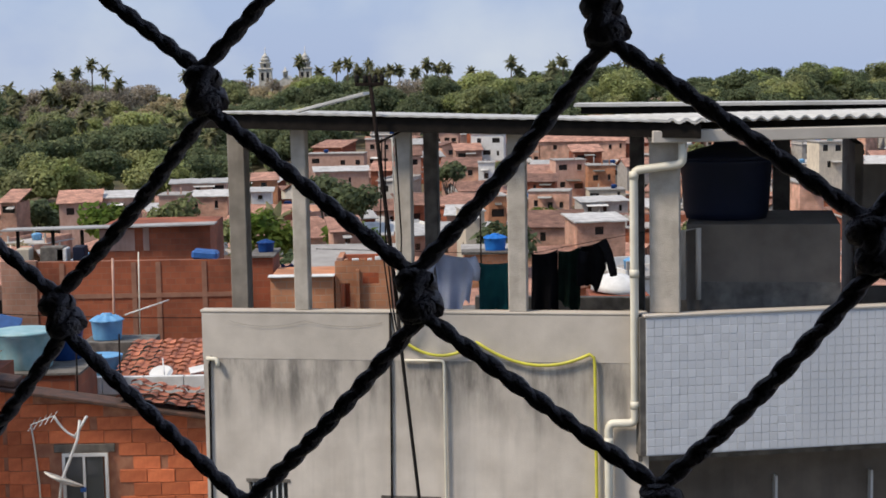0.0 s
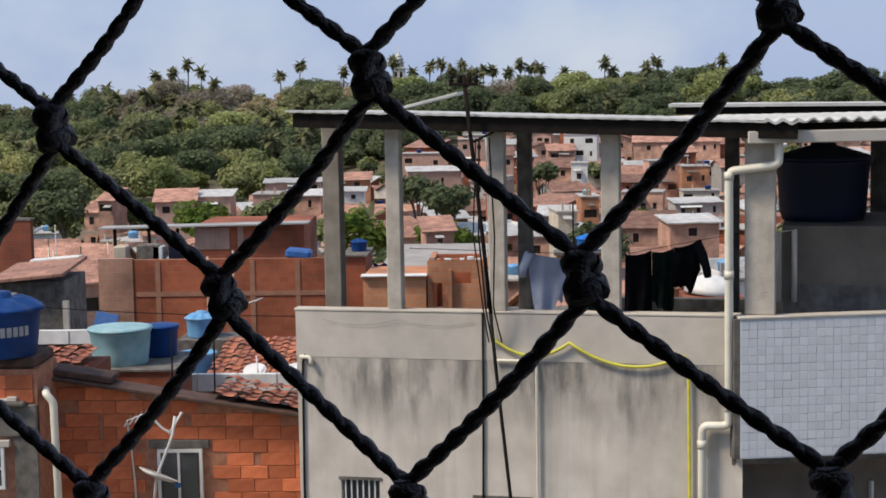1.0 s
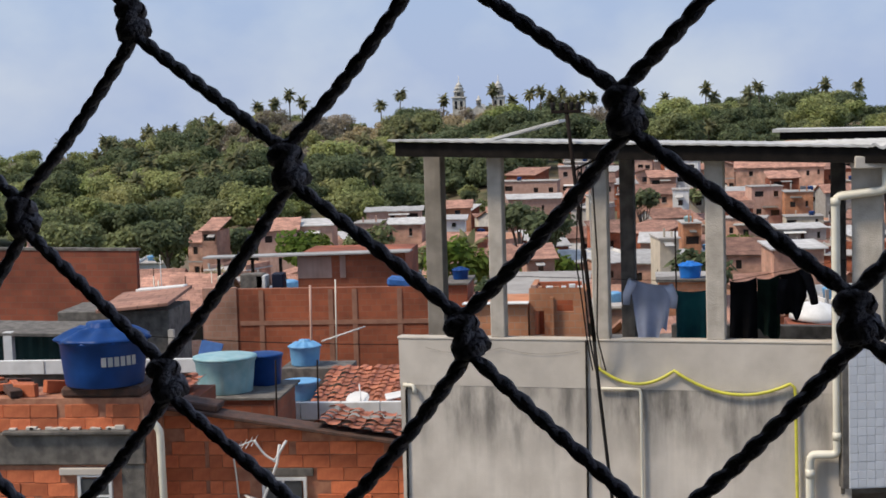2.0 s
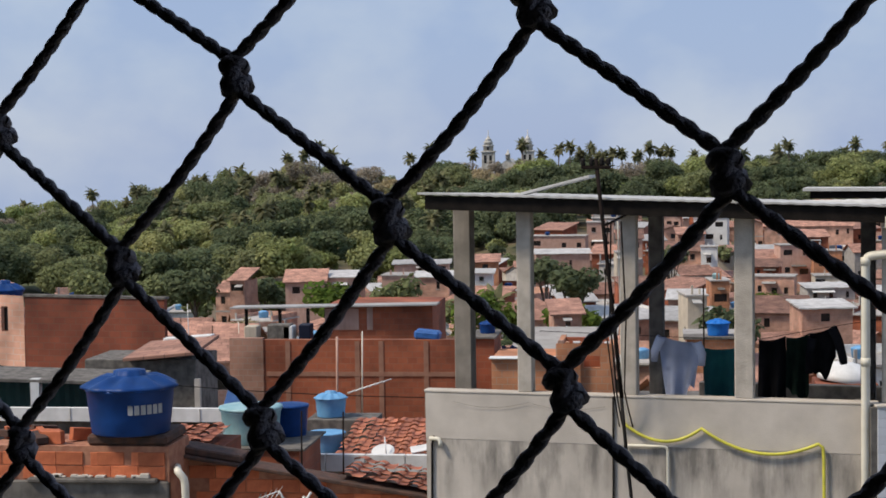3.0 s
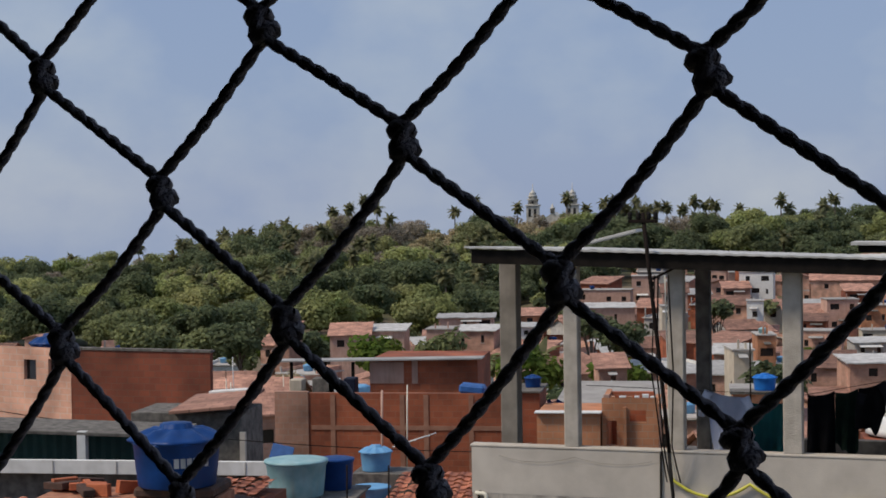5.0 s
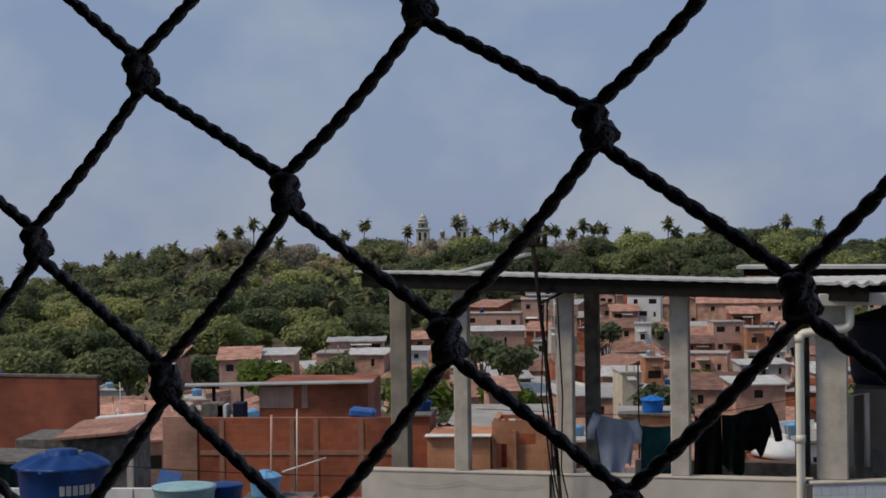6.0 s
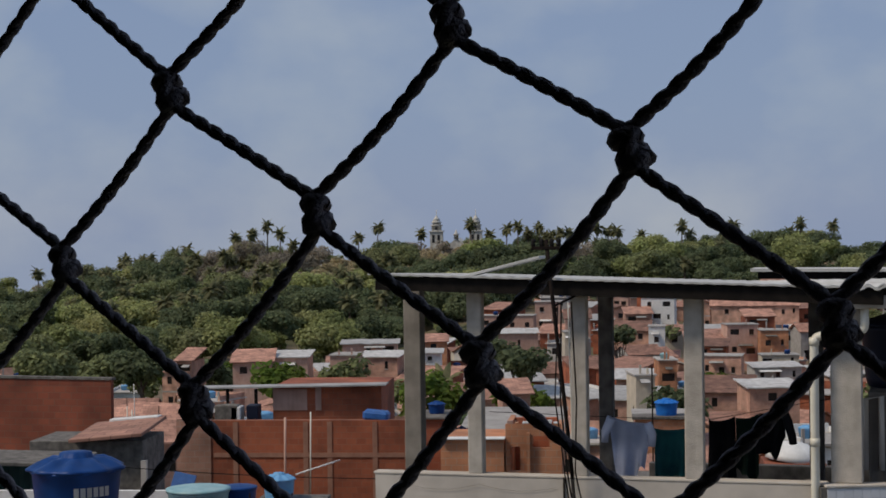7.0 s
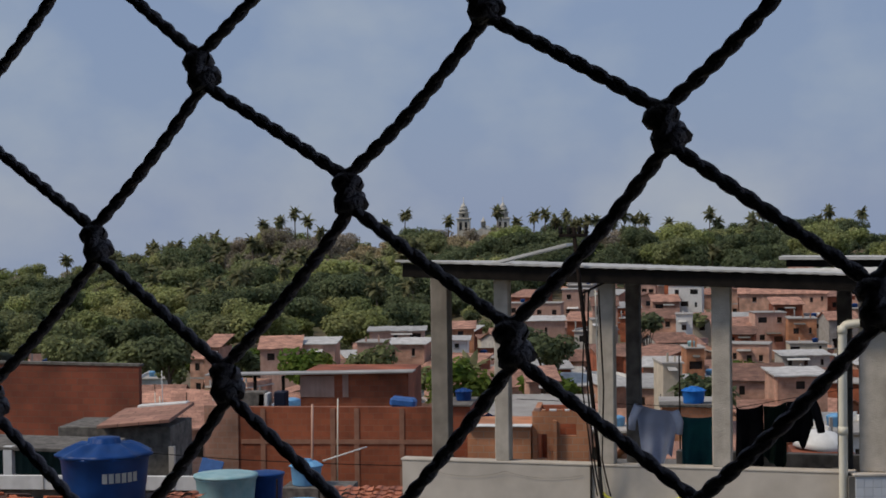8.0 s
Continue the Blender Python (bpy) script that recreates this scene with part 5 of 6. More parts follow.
        if r.random() < 0.22:
            part("tank", lathe(bmesh.new(), [(0.42, 0), (0.5, 0.5), (0.53, 0.55), (0.25, 0.7)], 12), r.choice((M_TANK_BLUE, M_TANK_SKY, M_TANK_TEAL)), t, "plastic water tank", m=pose(r.uniform(-w / 4, w / 4), 1.6, top + 0.14))
    else:
        rise, ov = h - top, 0.35
        bm = bmesh.new()
        n = max(2, int(w / 0.9))
        rings = []
        for i in range(n + 1):
            xa, dz = -w / 2 - ov + (w + 2 * ov) * i / n, r.uniform(-0.05, 0.05)
            rings.append([bm.verts.new(p) for p in ((xa, -ov, top + dz), (xa, d, top + rise + dz), (xa, d, top + rise + dz + 0.12), (xa, -ov, top + dz + 0.12))])
        for p, q in zip(rings, rings[1:]):
            for e in range(4):
                bm.faces.new((p[e], p[(e + 1) % 4], q[(e + 1) % 4], q[e]))
        bm.faces.new(rings[0][::-1])
        bm.faces.new(rings[-1])
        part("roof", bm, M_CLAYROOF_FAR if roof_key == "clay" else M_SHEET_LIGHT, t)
    return t


for k, row in enumerate(STOOD):
    slope_house(*row, 500 + k)


TREES_CLEAR = [(a * y, y, terrain(a * y, y) + ht - rad * 0.8, rad * 1.6, rad * 1.6) for a, y, rad, ht in ((-0.2843, 213, 4.0, 6.9), (-0.2405, 223, 3.0, 5.8), (-0.1055, 105, 2.1, 5.9), (-0.0699, 205, 2.6, 10.3), (-0.0534, 190, 2.8, 8.9), (-0.0588, 150, 1.9, 5.6), (-0.0455, 160, 1.7, 5.0), (0.0037, 250, 2.2, 10.5))]
STOOD_CLEAR = [row[:5] for row in STOOD] + TREES_CLEAR


def hides(x, y, z, h=4.5, w=6.0):
    """True if a house there would stand before one of the houses above."""
    for hx, hy, hzv, hw, hh in STOOD_CLEAR:
        if y < hy + 7 and abs(x / y - hx / hy) < (hw / hy + w / y) / 2 and (z + h) / y > (hzv + 0.35 * hh) / hy and z / y < (hzv + hh) / hy:
            return True
    return False


# ---- the town on the slopes ----
def town_house(seed, wall_mat, roof_kind, w, d, h, label):
    """A small hillside house on a deep foundation: walls with openings, panes, roof, and what stands on it."""
    r = random.Random(seed)
    t = thing("town_house", Matrix.Identity(4), label, "house", "houses of the town")
    deep = 4.0
    holes = []
    storeys = 2 if h > 4 else 1
    sh = h / storeys
    for s in range(storeys):
        k = r.choice((1, 2, 2, 3))
        for i in range(k):
            cx = w * (i + 0.5) / k + r.uniform(-0.3, 0.3)
            ww, wh = r.uniform(0.7, 1.2), r.uniform(0.8, 1.1)
            zb = s * sh + r.uniform(0.8, 1.1)
            if i == 0 and s == 0 and r.random() < 0.6:
                ww, wh, zb = 0.85, 2.0, 0.1
            holes.append((cx - ww / 2, cx + ww / 2, deep + zb, deep + zb + wh))
    bm = bmesh.new()
    holed(bm, w, h + deep, holes, 0.16)
    for a, b in (((0, 0), (0, d)), ((w, d), (w, 0)), ((0, d), (w, d))):
        bm.faces.new([bm.verts.new(p) for p in ((a[0], a[1], h + deep), (b[0], b[1], h + deep), (b[0], b[1], 0), (a[0], a[1], 0))])
    off = Matrix.Translation((-w / 2, -d / 2, -deep))
    bmesh.ops.transform(bm, matrix=off, verts=bm.verts[:])
    part("wall", bm, wall_mat, t)
    for a, b, c, e in holes:
        part("window", boxm(a, b, 0.13, 0.16, c, e, m=off), M_DARK, t)
    if r.random() < 0.6:
        part("beam", boxm(-w / 2 - 0.02, w / 2 + 0.02, -d / 2 - 0.03, -d / 2 - 0.004, sh - 0.15, sh + 0.08), M_PLASTER_GREY, t)
    if roof_kind == "flat":
        part("roof", boxm(-w / 2 - 0.25, w / 2 + 0.25, -d / 2 - 0.35, d / 2 + 0.1, h, h + 0.16), M_PLASTER_GREY, t)
        bm = bmesh.new()
        for a in (-w / 2, w / 2 - 0.15):
            box(bm, a, a + 0.15, -d / 2, d / 2, h + 0.16, h + r.uniform(0.5, 1.0))
        box(bm, -w / 2 + 0.16, w / 2 - 0.16, d / 2 - 0.15, d / 2, h + 0.16, h + r.uniform(0.6, 1.6))
        part("parapet", bm, wall_mat, t)
        if r.random() < 0.7:
            part("tank", lathe(bmesh.new(), [(0.52, 0), (0.6, 0.6), (0.63, 0.65), (0.3, 0.8)], 12), r.choice((M_TANK_BLUE, M_TANK_SKY)), t, "blue water tank", m=pose(r.uniform(-w / 3, w / 3), 0, h + 0.16))
        for sx in (-1, 1):
            part("column", boxm(sx * (w / 2 - 0.2) - 0.1, sx * (w / 2 - 0.2) + 0.1, -d / 2 + 0.02, -d / 2 + 0.2, h + 0.16, h + r.uniform(0.6, 2.0)), M_PLASTER_GREY, t)
    else:
        mat = M_CLAYROOF_FAR if roof_kind in ("gable", "shed", "side") else M_SHEET_LIGHT
        ov, rise = 0.4, d * 0.2
        bm = bmesh.new()
        if roof_kind == "gable":
            prof = [(-d / 2 - ov, h - 0.1), (0, h + rise), (d / 2 + ov, h - 0.1)]
        elif roof_kind == "side":
            prof = None
        else:
            prof = [(-d / 2 - ov, h + 0.02), (d / 2 + ov, h + rise * 0.9)]
        if prof:
            for (ya, za), (yb, zb) in zip(prof, prof[1:]):
                q = [(-w / 2 - ov, ya, za), (w / 2 + ov, ya, za), (w / 2 + ov, yb, zb), (-w / 2 - ov, yb, zb)]
                lo = [bm.verts.new(p) for p in q]
                hi = [bm.verts.new((p[0], p[1], p[2] + 0.13)) for p in q]
                bm.faces.new(lo[::-1])
                bm.faces.new(hi)
                for i in range(4):
                    bm.faces.new((lo[i], lo[(i + 1) % 4], hi[(i + 1) % 4], hi[i]))
            for x in (-w / 2, w / 2):
                sides = bmesh.new()
                sides.faces.new([sides.verts.new((x, y, z)) for y, z in [(-d / 2, h - 0.1), *[(p[0] * 0.93, p[1]) for p in prof], (d / 2, h - 0.1)]])
                part("gable", sides, wall_mat, t)
        else:
            rz2 = w * 0.16
            for sx in (-1, 1):
                q = [(sx * (w / 2 + ov), -d / 2 - ov, h - 0.05), (0, -d / 2 - ov, h + rz2), (0, d / 2 + ov, h + rz2), (sx * (w / 2 + ov), d / 2 + ov, h - 0.05)]
                lo = [bm.verts.new(p) for p in q]
                hi = [bm.verts.new((p[0], p[1], p[2] + 0.13)) for p in q]
                bm.faces.new(lo[::-1])
                bm.faces.new(hi)
                for i in range(4):
                    bm.faces.new((lo[i], lo[(i + 1) % 4], hi[(i + 1) % 4], hi[i]))
            for y in (-d / 2, d / 2):
                front = bmesh.new()
                front.faces.new([front.verts.new(p) for p in ((-w / 2, y, h), (w / 2, y, h), (0, y, h + rz2))])
                part("gable", front, wall_mat, t)
        part("roof", bm, mat, t)
    return t


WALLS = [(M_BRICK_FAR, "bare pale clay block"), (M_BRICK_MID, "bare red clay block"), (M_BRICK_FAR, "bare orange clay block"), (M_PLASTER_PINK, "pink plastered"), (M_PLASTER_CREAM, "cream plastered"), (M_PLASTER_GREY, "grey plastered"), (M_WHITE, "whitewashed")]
ROOFS = ["gable", "flat", "shed", "side", "sheet", "flat", "gable", "shed"]
protos = []
prnd = random.Random(11)
for k in range(22):
    wm, wlab = WALLS[(0, 1, 0, 2, 3, 0, 1, 4, 2, 5, 0, 3, 1, 6, 0, 2, 5, 0, 1, 4, 2, 0)[k]]
    rk = ROOFS[k % len(ROOFS)]
    rlab = {"gable": "clay tile roof", "flat": "flat slab roof", "shed": "sloping clay roof", "side": "clay gable roof", "sheet": "pale metal roof"}[rk]
    protos.append(town_house(100 + k, wm, rk, prnd.uniform(4.0, 6.6), prnd.uniform(4.5, 7), (2.8, 5.4, 3.0, 5.7)[k % 4 if k < 12 else (k + 1) % 4], f"small {wlab} house with {rlab}"))
used = set()


LOW = [k for k in range(22) if (k % 4 if k < 12 else (k + 1) % 4) in (0, 2) and k % 8 != 4]


def put_house(k, x, y, yaw, lift=0.0):
    if y < 165:
        k = LOW[k % len(LOW)]
    if hides(x, y, terrain(x, y) + lift, (3.6, 6.6, 3.8, 6.9)[k % 4 if k < 12 else (k + 1) % 4]):
        return None
    m = pose(x, y, terrain(x, y) + lift, 0, 0, yaw)
    if k not in used:
        used.add(k)
        protos[k].matrix_basis = m
        return protos[k]
    return copy_thing(protos[k], m)


hr = random.Random(21)
order = 0
for y in (74, 88, 104, 122, 142, 164, 188, 214, 242, 270, 296, 318):
    a = -0.44 + hr.uniform(0, 0.02)
    while a < -0.075:
        x = a * y
        if y < 100 or (a < -0.295 and y < 240):
            a += 0.05
            continue
        keep = 1.0 if y < 250 else (0.75 if a > -0.24 else 0.35)
        if y > 280 and a < -0.2:
            keep = 0.12
        if hr.random() < keep * 0.92:
            put_house(order % 22, x, y + hr.uniform(-4, 4), hr.uniform(-35, 35), hr.uniform(-1.2, 0.6))
            order += hr.choice((1, 3, 5))
        a += (hr.uniform(6.5, 9.5)) / y
for y in (76, 92, 110, 130, 150, 170, 188, 204, 220, 236, 250, 264, 278, 292, 306, 320, 336, 352, 368, 386, 404, 424):
    a = -0.085 + hr.uniform(0, 0.02)
    while a < 0.31:
        x = a * y
        keep = 0.95 if y > 180 else 0.8
        if y < 100 and a < 0.02:
            keep = 0.0
        if y > 330 and a < -0.045:
            keep = 0.3
        if hr.random() < keep:
            put_house(order % 22, x, y + hr.uniform(-4, 4), hr.uniform(-40, 40), hr.uniform(-1.4, 0.5))
            order += hr.choice((1, 3, 5))
        a += (hr.uniform(6.2, 8.8)) / y
for k in range(22):
    if k not in used:
        protos[k].matrix_basis = pose(112 + 8 * k, 300, terrain(112 + 8 * k, 300))
for k, a, y, yaw, up in ((5, -0.207, 196, 10, 1.3), (1, -0.178, 204, -12, 0.6), (3, -0.152, 208, -8, 1.2), (13, -0.135, 214, 5, 0.4), (17, -0.24, 188, -20, 0.0)):
    put_house(k, a * y, y, yaw, up)
roof_house = thing("flat_roof_house", pose(2.8, 93, -16.5), "flat-roofed block house with a blue tank", "house")
part("wall", boxm(-1.7, 1.6, -3, 1.4, -3, 6.36), M_BRICK_ORANGE, roof_house)
part("roof", boxm(-1.85, 1.75, -3.2, -1.6, 6.36, 6.5), M_CONCRETE_DARK, roof_house)
part("rear_roof", boxm(-1.85, 1.75, -1.59, 1.5, 6.36, 6.44), M_PLASTER_GREY, roof_house)


# ---- trees ----
def leaf_cloud(nr, lobes, per, size, flat=0.75):
    """Leaf clumps scattered in the outer part of several lobes: quads as an array of (n, 4, 3)."""
    out = []
    for (cx, cy, cz, rad) in lobes:
        n = max(12, int(per * rad * rad))
        d = nr.normal(size=(n, 3))
        d /= np.linalg.norm(d, axis=1, keepdims=True)
        rr = rad * (0.62 + 0.45 * nr.random(n))[:, None]
        c = d * rr * np.array([1, 1, flat]) + np.array([cx, cy, cz])
        nrm = d + nr.normal(size=(n, 3)) * 0.5 + np.array([0, 0, 0.65])
        nrm /= np.linalg.norm(nrm, axis=1, keepdims=True)
        t = np.cross(nrm, nr.normal(size=(n, 3)))
        t /= np.linalg.norm(t, axis=1, keepdims=True)
        b = np.cross(nrm, t)
        s = (size * (0.6 + 0.8 * nr.random(n)))[:, None]
        out.append(np.stack([c - t * s, c + b * s * 0.55, c + t * s, c - b * s * 0.55], 1))
    return np.concatenate(out)


def quads_mesh(name, q, mat):
    n = len(q)
    me = bpy.data.meshes.new(name)
    me.vertices.add(4 * n)
    me.vertices.foreach_set("co", q.reshape(-1).astype(np.float32))
    me.loops.add(4 * n)
    me.loops.foreach_set("vertex_index", np.arange(4 * n, dtype=np.int32))
    me.polygons.add(n)
    me.polygons.foreach_set("loop_start", np.arange(0, 4 * n, 4, dtype=np.int32))
    me.polygons.foreach_set("loop_total", np.full(n, 4, dtype=np.int32))
    me.update(calc_edges=True)
    me.materials.append(mat)
    return me


def crown_lobes(nr, rad, height, k=7):
    lobes = [(0, 0, height, rad * 0.62)]
    for i in range(k):
        a = 6.283 * i / k + nr.random() * 0.7
        q = rad * (0.45 + 0.3 * nr.random())
        lobes.append((q * math.cos(a), q * math.sin(a), height + rad * (nr.random() - 0.55) * 0.7, rad * (0.32 + 0.22 * nr.random())))
    return lobes


def woods(name, label, mat, spots, per, size, seed):
    nr = np.random.default_rng(seed)
    qs = []
    for x, y, rad, ht in spots:
        z = terrain(x, y)
        q = leaf_cloud(nr, crown_lobes(nr, rad, ht), per, size)
        qs.append(q + np.array([x, y, z]))
    ob = new(name, quads_mesh(name, np.concatenate(qs), mat))
    return tagged(ob, label, "trees", kind="stuff")


nr = np.random.default_rng(5)
green_spots, dark_spots, dry_spots, light_spots, grey_spots = [], [], [], [], []
for y in np.arange(338, 660, 10.0):
    a = -0.47
    while a < 0.34:
        x = a * y + nr.uniform(-3, 3)
        yy = y + nr.uniform(-5, 5)
        limit = 338 if a < -0.13 else np.interp(a, [-0.13, -0.07, -0.02, 0.2], [345, 375, 440, 445])
        if yy > limit:
            rad = nr.choice((2.2, 3.2, 4.2, 5.4, 7.0)) * nr.uniform(0.85, 1.15)
            spot = (x, yy, rad, rad * 0.75 + nr.uniform(0.0, 4.5) - (2.0 if yy > 560 else 0))
            p = nr.random()
            patch = noise.noise(Vector((x * 0.016, yy * 0.010, 3.0)))
            tone = noise.noise(Vector((x * 0.03, yy * 0.02, 11.0)))
            meadow = -0.125 < a < -0.02 and 520 < yy < 615
            knoll = -0.26 < a < -0.165 and yy > 480
            if meadow and p < 0.85 or patch > 0.36:
                dry_spots.append((x, yy, rad * 0.7, rad * 0.3))
            elif a > 0.0 and p < 0.72:
                dark_spots.append((x, yy, rad * 0.85, spot[3] - 1.8))
            elif (knoll and p < 0.8) or (yy > 520 and p < 0.55):
                grey_spots.append((x, yy, rad * 0.8, spot[3] * 0.9))
            elif -0.13 < a < 0.0 and yy < 520 and p < 0.75:
                dark_spots.append(spot)
            elif tone < -0.12 or p < 0.14:
                dark_spots.append(spot)
            elif tone > 0.10 or p > 0.86:
                light_spots.append(spot)
            else:
                green_spots.append(spot)
        a += nr.uniform(6.5, 12.0) / y
woods("hill_woods", "dense green woodland over the hillside", M_LEAF, green_spots, 42, 0.47, 1)
woods("pale_woods", "yellow-green trees among the hill woods", M_LEAF_LIGHT, light_spots, 42, 0.47, 4)
woods("dark_woods", "darker green trees among the hill woods", M_LEAF_DARK, dark_spots, 42, 0.47, 2)
woods("dry_scrub", "yellowish dry scrub near the hilltop", M_LEAF_DRY, dry_spots, 42, 0.42, 3)
woods("grey_woods", "grey-brown half-bare trees near the hilltop", M_LEAF_GREY, grey_spots, 30, 0.38, 6)


def tree(name, label, x, y, rad, ht, mat, seed, size=0.42, per=55):
    nr = np.random.default_rng(seed)
    z = terrain(x, y)
    t = thing(name, pose(x, y, z), label, "tree")
    bm = tube(bmesh.new(), [(0, 0, -0.5), (0.1, 0.05, ht * 0.35), (0.05, -0.1, ht * 0.8)], 0.32, 8, taper=0.12)
    part("trunk", bm, M_BARK, t)
    lobes = crown_lobes(nr, rad, ht, 9)
    for lx, ly, lz, lr in lobes[1:6]:
        part("limb", tube(bmesh.new(), [(0.08, 0, ht * 0.45), (lx * 0.5, ly * 0.5, (ht * 0.5 + lz) / 2), (lx, ly, lz)], 0.13, 6, taper=0.04), M_BARK, t)
    c = new("crown", quads_mesh("crown", leaf_cloud(nr, lobes, per, size, 0.85), mat))
    c.parent = t
    return t


for k, (a, y, rad, ht, mt, lab) in enumerate((
        (-0.2843, 213, 4.0, 6.9, M_LEAF_DARK, "rounded dark green tree among the houses"),
        (-0.2405, 223, 3.0, 5.8, M_LEAF_DARK, "rounded dark green tree among the houses"),
        (-0.345, 230, 4.4, 6.0, M_LEAF, "leafy green tree at the wood's edge"),
        (-0.252, 130, 1.7, 3.4, M_LEAF_DRY, "small dusty tree beside a roof"),
        (-0.1055, 105, 2.1, 5.9, M_LEAF_BRIGHT, "bright green leafy tree between houses"),
        (-0.085, 112, 2.2, 3.6, M_LEAF_DARK, "dark green leafy tree between houses"),
        (-0.0699, 205, 2.6, 10.3, M_LEAF_DARK, "dark green tree between the houses"),
        (-0.0534, 190, 2.8, 8.9, M_LEAF_DARK, "dark green tree between the houses"),
        (-0.0588, 150, 1.9, 5.6, M_LEAF_BRIGHT, "bright green bush between the houses"),
        (-0.0455, 160, 1.7, 5.0, M_LEAF_BRIGHT, "bright green bush between the houses"),
        (-0.31, 260, 4.0, 5.5, M_LEAF, "leafy green tree at the wood's edge"),
        (-0.20, 290, 4.0, 5.5, M_LEAF, "leafy green tree at the wood's edge"),
        (-0.16, 300, 3.6, 5.2, M_LEAF_DARK, "dark green tree at the wood's edge"),
        (0.0037, 250, 2.2, 10.5, M_LEAF_DARK, "dark green tree between the houses"),
        (0.03, 400, 4.0, 6.0, M_LEAF_DARK, "dark green tree above the houses"))):
    tree("tree", lab, a * y, y, rad, ht, mt, 40 + k, 0.42 if y > 140 else 0.3, 60 if y > 140 else 90)


br = random.Random(33)
for k in range(22):
    a, y = (br.uniform(-0.1, 0.18), br.uniform(110, 420)) if k % 2 else (br.uniform(-0.4, -0.1), br.uniform(110, 300))
    tree("tree", br.choice(("small leafy tree between houses", "dusty green tree between roofs")), a * y, y, br.uniform(1.6, 3.0), br.uniform(3.2, 6.0), br.choice((M_LEAF_DARK, M_LEAF, M_LEAF_BRIGHT)), 90 + k, 0.4, 55)


# palms along the crest
def palm(seed, ht):
    r = random.Random(seed)
    t = thing("palm_tree", Matrix.Identity(4), "tall thin palm with a ragged crown on the hill", "palm tree", "palms on the hill")
    lean = r.uniform(-0.8, 0.8)
    part("trunk", tube(bmesh.new(), [(0, 0, -1), (lean * 0.3, 0, ht * 0.5), (lean, 0, ht)], 0.28, 6, taper=0.17), M_BARK, t)
    bm = bmesh.new()
    for i in range(40):
        a, el, ln = r.uniform(0, 6.28), r.uniform(-0.9, 1.35), r.uniform(2.4, 3.8)
        p = Vector((lean, 0, ht))
        d = Vector((math.cos(a) * math.cos(el), math.sin(a) * math.cos(el), math.sin(el)))
        side = Vector((-math.sin(a), math.cos(a), 0))
        n = 6
        prev = None
        for s in range(n + 1):
            wdt = 0.62 * math.sin(math.pi * (0.12 + 0.86 * s / n)) + 0.05
            row = (bm.verts.new(p - side * wdt - Vector((0, 0, wdt * 0.5))), bm.verts.new(p), bm.verts.new(p + side * wdt - Vector((0, 0, wdt * 0.5))))
            if prev:
                bm.faces.new((prev[0], prev[1], row[1], row[0]))
                bm.faces.new((prev[1], prev[2], row[2], row[1]))
            prev = row
            p = p + d * ln / n
            d = (d + Vector((0, 0, -0.26))).normalized()
    part("crown", bm, M_PALM, t)
    return t


palms = [palm(61, 11.0), palm(62, 12.6), palm(63, 9.6), palm(64, 11.8)]
pr = random.Random(8)
spots = [(-0.325, 560), (-0.318, 560), (-0.281, 585), (-0.262, 590), (-0.254, 590), (-0.2235, 600), (-0.2145, 602), (-0.205, 604), (-0.150, 615), (-0.139, 618), (-0.1125, 622), (-0.055, 612), (-0.049, 606), (-0.042, 612), (-0.0375, 606), (-0.0345, 604), (-0.03, 610), (-0.024, 612), (-0.0155, 606), (-0.0085, 610), (-0.002, 612), (0.004, 608), (0.0175, 612), (0.041, 610), (0.0455, 612), (0.072, 605), (0.103, 606), (0.109, 610), (0.128, 600), (-0.062, 604), (-0.0715, 600), (-0.083, 598), (-0.39, 560), (-0.346, 575)]
for k in range(64):
    spots.append((pr.uniform(-0.33, -0.13), pr.uniform(400, 590)))
for k in range(8):
    spots.append((pr.uniform(-0.08, 0.12), pr.uniform(470, 600)))
for k, (a, y) in enumerate(spots):
    m = pose(a * y, y, terrain(a * y, y) + pr.uniform(-4.0, -0.8) + (1.8 if k < 34 else 0.6), 0, 0, pr.uniform(0, 360))
    if k < 4:
        palms[k].matrix_basis = m
    else:
        copy_thing(palms[k % 4], m)
for k, (a, y, h) in enumerate(((-0.2235, 250, 3.5), (-0.10, 205, 3.0))):
    copy_thing(palms[2], pose(a * y, y, terrain(a * y, y) - 4.5, 0, 0, 40 * k))

# church with two towers on the crest
church = thing("hill_church", pose(-58.0, 632, -8.5), "old whitewashed church with two domed towers on the hilltop", "church")
bm = bmesh.new()
box(bm, -4.6, 4.6, 1, 22, -6, 1.6)
v = [bm.verts.new(p) for p in ((-4.6, 0.98, 1.6), (4.6, 0.98, 1.6), (0, 0.98, 5.2), (-4.6, 22, 1.6), (4.6, 22, 1.6), (0, 22, 5.2))]
for f in ((0, 1, 2), (3, 5, 4), (0, 2, 5, 3), (1, 4, 5, 2)):
    bm.faces.new([v[i] for i in f])
part("nave", bm, M_CHURCH, church)
part("pinnacle", lathe(bmesh.new(), [(0.9, 0), (0.9, 1.6), (1.2, 1.8), (0.6, 2.2), (0.12, 3.6)], 8), M_CHURCH, church, m=pose(0, 1.4, 4.9))
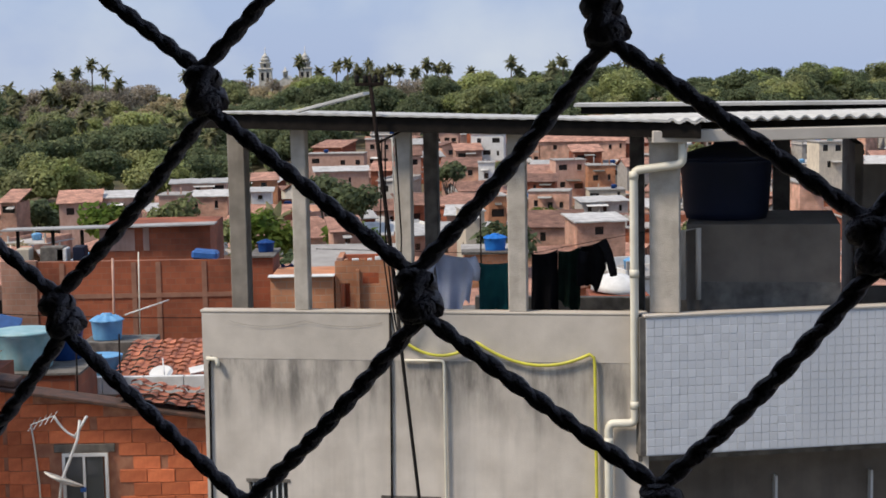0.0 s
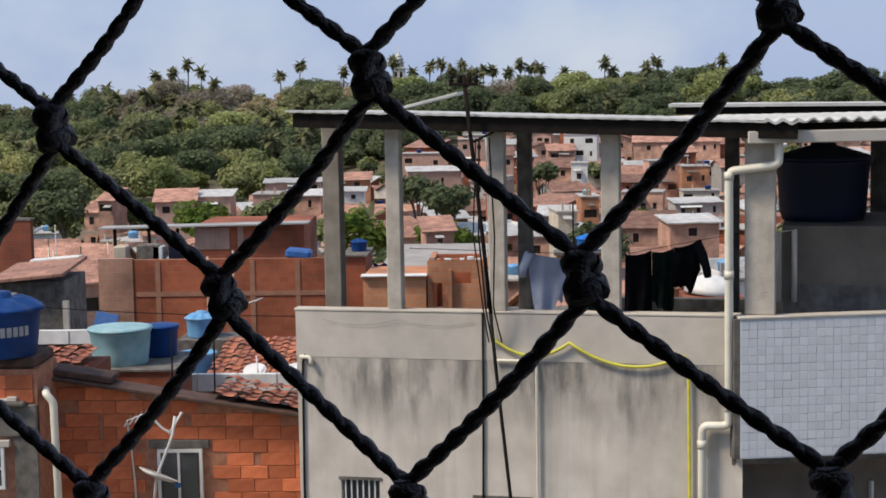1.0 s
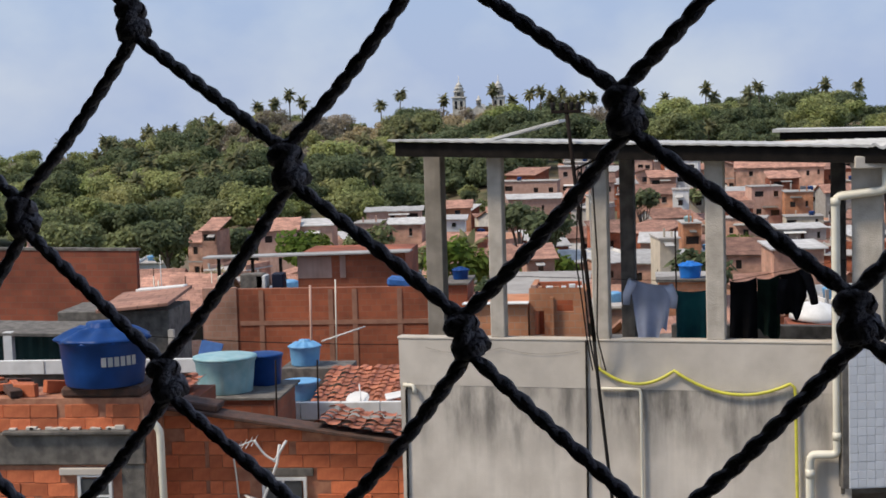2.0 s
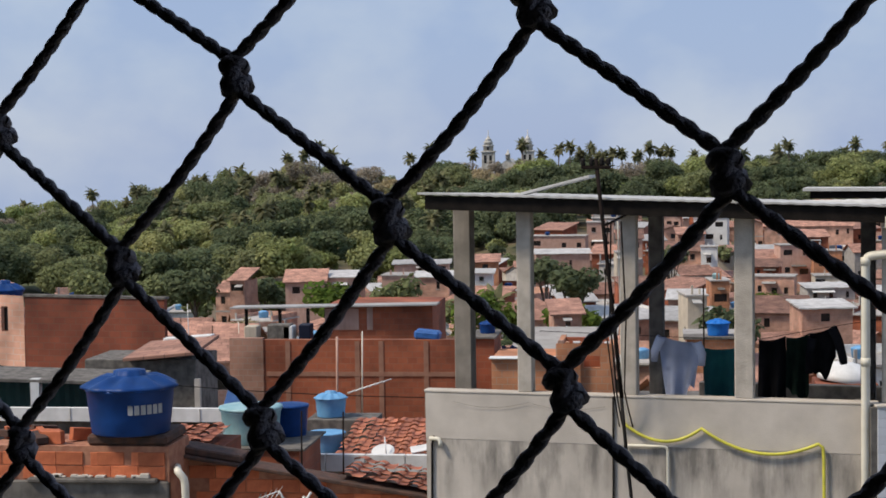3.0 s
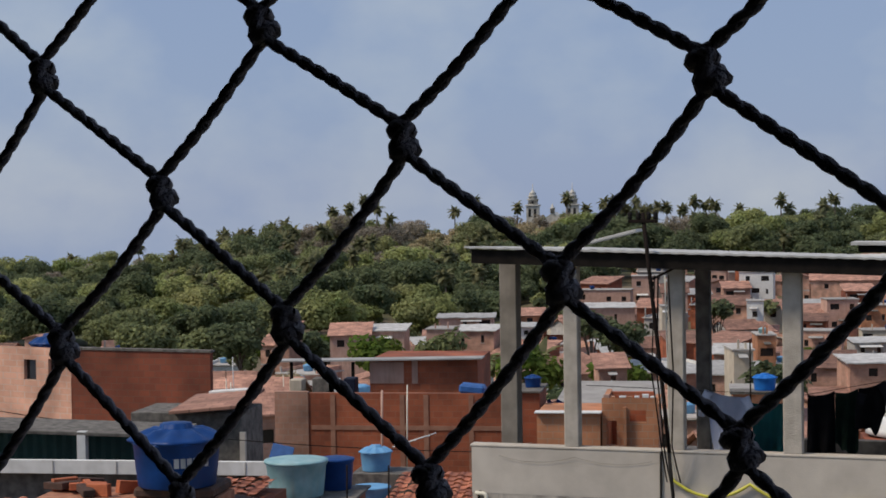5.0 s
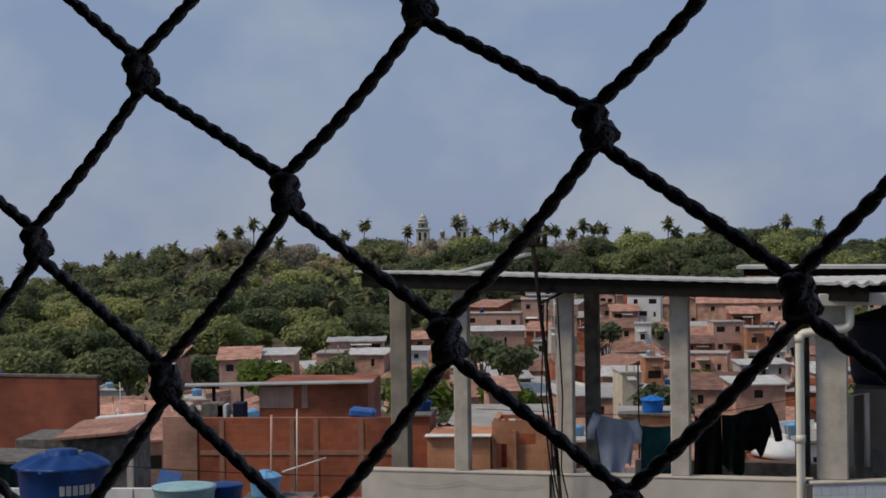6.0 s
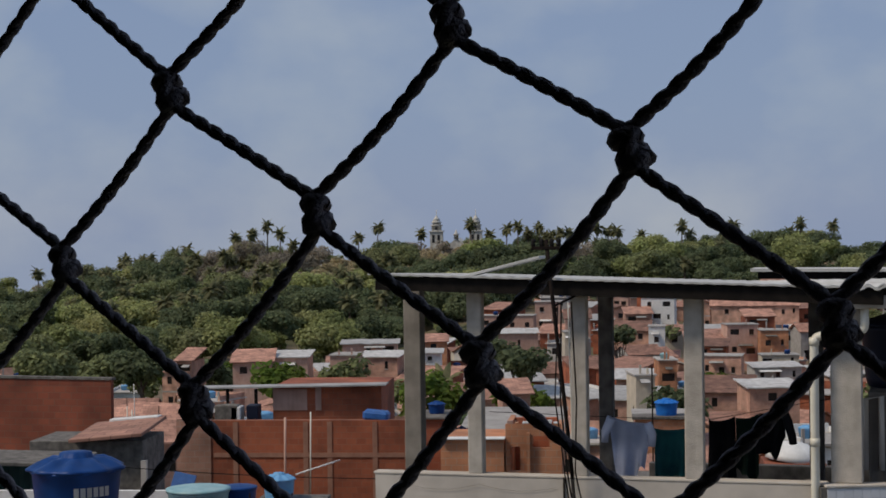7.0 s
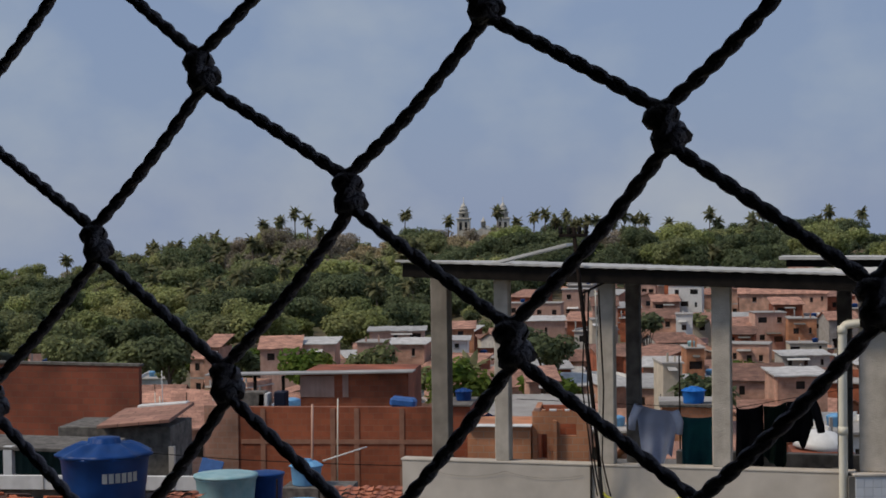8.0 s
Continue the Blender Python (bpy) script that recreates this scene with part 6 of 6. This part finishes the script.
for sx in (-1, 1):
    tw = part("tower", boxm(-2.3, 2.3, -2.3, 2.3, -6, 7.6), M_CHURCH, church, m=pose(sx * 7.4, 2, 0))
    part("cornice", boxm(-2.7, 2.7, -2.7, 2.7, 7.62, 8.2, 0.15), M_CHURCH, tw)
    part("belfry", lathe(bmesh.new(), [(1.9, 8.2), (1.9, 9.8), (2.3, 10.0), (2.3, 10.35)], 8), M_CHURCH, tw)
    part("dome", lathe(bmesh.new(), [(1.7, 10.36), (1.6, 11.0), (1.95, 11.15), (1.5, 11.7), (1.2, 12.2), (1.4, 12.35), (0.8, 12.9), (0.5, 13.4), (0.15, 13.9), (0.12, 16.0)], 12), M_CHURCH, tw)
    for dx in (-1.0, 1.0):
        part("bell_opening", boxm(dx - 0.5, dx + 0.5, -2.34, -2.2, 3.6, 6.6), M_DARK, tw)
    part("bell_opening", boxm(-0.45, 0.45, -1.95, -1.7, 8.5, 9.6), M_DARK, tw)

run("far_pole", "thin dark pole standing on a roof", "pole", [(1.37, 61, -9.0), (1.36, 61, -5.0)], 0.03, M_RUST, Matrix.Identity(4), 6)
cl = random.Random(77)
for k in range(26):
    y = cl.uniform(64, 130)
    x = cl.uniform(-0.30, 0.12) * y
    z = terrain(x, y) + cl.uniform(2.5, 4.5)
    run("roof_rod", "thin bare rod or aerial standing on a roof", "rod", [(x, y, z - 3), (x + cl.uniform(-0.1, 0.1), y, z + cl.uniform(0.6, 1.8))], 0.03, cl.choice((M_RUST, M_PVC, M_ALU)), Matrix.Identity(4), 5)
# overhead wires across the yards
for k, (x0, x1, z0, z1, yv) in enumerate(((-11, -3.4, -7.0, -7.3, 40), (-20, -4, -5.0, -6.2, 42))):
    run("overhead_wire", "thin dark wire slung between roofs", "wire", sagged([(x0, yv, z0), (x1, yv, z1)], [0.35], 14), 0.012, M_CABLE, Matrix.Identity(4), 5)
for k, (x, yv, z0, z1) in enumerate(((-6.05, 27.5, -6.5, -4.3), (-5.4, 27.8, -6.5, -4.35), (-11.2, 36, -7.0, -5.2))):
    run("standing_rod", "thin bare rod standing on a roof", "rod", [(x, yv, z0), (x + 0.03, yv, z1)], 0.016, M_RUST, Matrix.Identity(4), 6)

# ---- small pieces: tiles of the balcony, blocks of the walls ----
PITCH = 0.1
tile_me = bpy.data.meshes.new("tile")
tb = boxm(-0.0465, 0.0465, -0.004, 0.006, -0.0465, 0.0465)
bmesh.ops.bevel(tb, geom=tb.edges[:], offset=0.002, segments=1, affect="EDGES")
tb.to_mesh(tile_me)
tb.free()
tile_me.materials.append(M_TILE)
trnd = random.Random(4)
rest = bmesh.new()
for i in range(46):
    for j in range(16):
        x, z = 0.05 + i * PITCH, Z0 + 0.05 + j * PITCH + 0.01
        if i < 19:
            o = new("tile", tile_me)
            o.parent = bal
            o.matrix_basis = pose(x, 0.001 + trnd.uniform(-0.0015, 0.0015), z, trnd.uniform(-0.7, 0.7), 0, trnd.uniform(-0.7, 0.7))
        else:
            box(rest, x - 0.0465, x + 0.0465, -0.003, 0.006, z - 0.0465, z + 0.0465)
tagged(part("tiles", rest, M_TILE, bal), kind="stuff")

for parent, m, length, top, bottom, holes, seed, step in brick_jobs:
    r = random.Random(seed)
    row = 0
    z = bottom + step / 2
    while z < bottom + 8:
        x = 0.1 if row % 2 else 0.2
        while x < length + 0.1:
            half = x < 0.15 or r.random() < 0.07
            w = 0.20 if half else 0.40
            xc = x
            ok = z + 0.09 < top(xc) and not any(h0 - 0.17 < xc < h1 + 0.17 and z0 - 0.02 < z < z1 + 0.1 for h0, h1, z0, z1 in holes)
            if ok and r.random() > 0.008:
                o = new("brick", BRICK_HALF if half else BRICK)
                o.parent = parent
                o.matrix_basis = m @ pose(xc, r.uniform(-0.006, 0.006), z + r.uniform(-0.004, 0.004), 0, r.uniform(-0.6, 0.6), r.uniform(-1.2, 1.2))
            x += 0.30 if half and x < 0.15 else w
        row += 1
        z += step
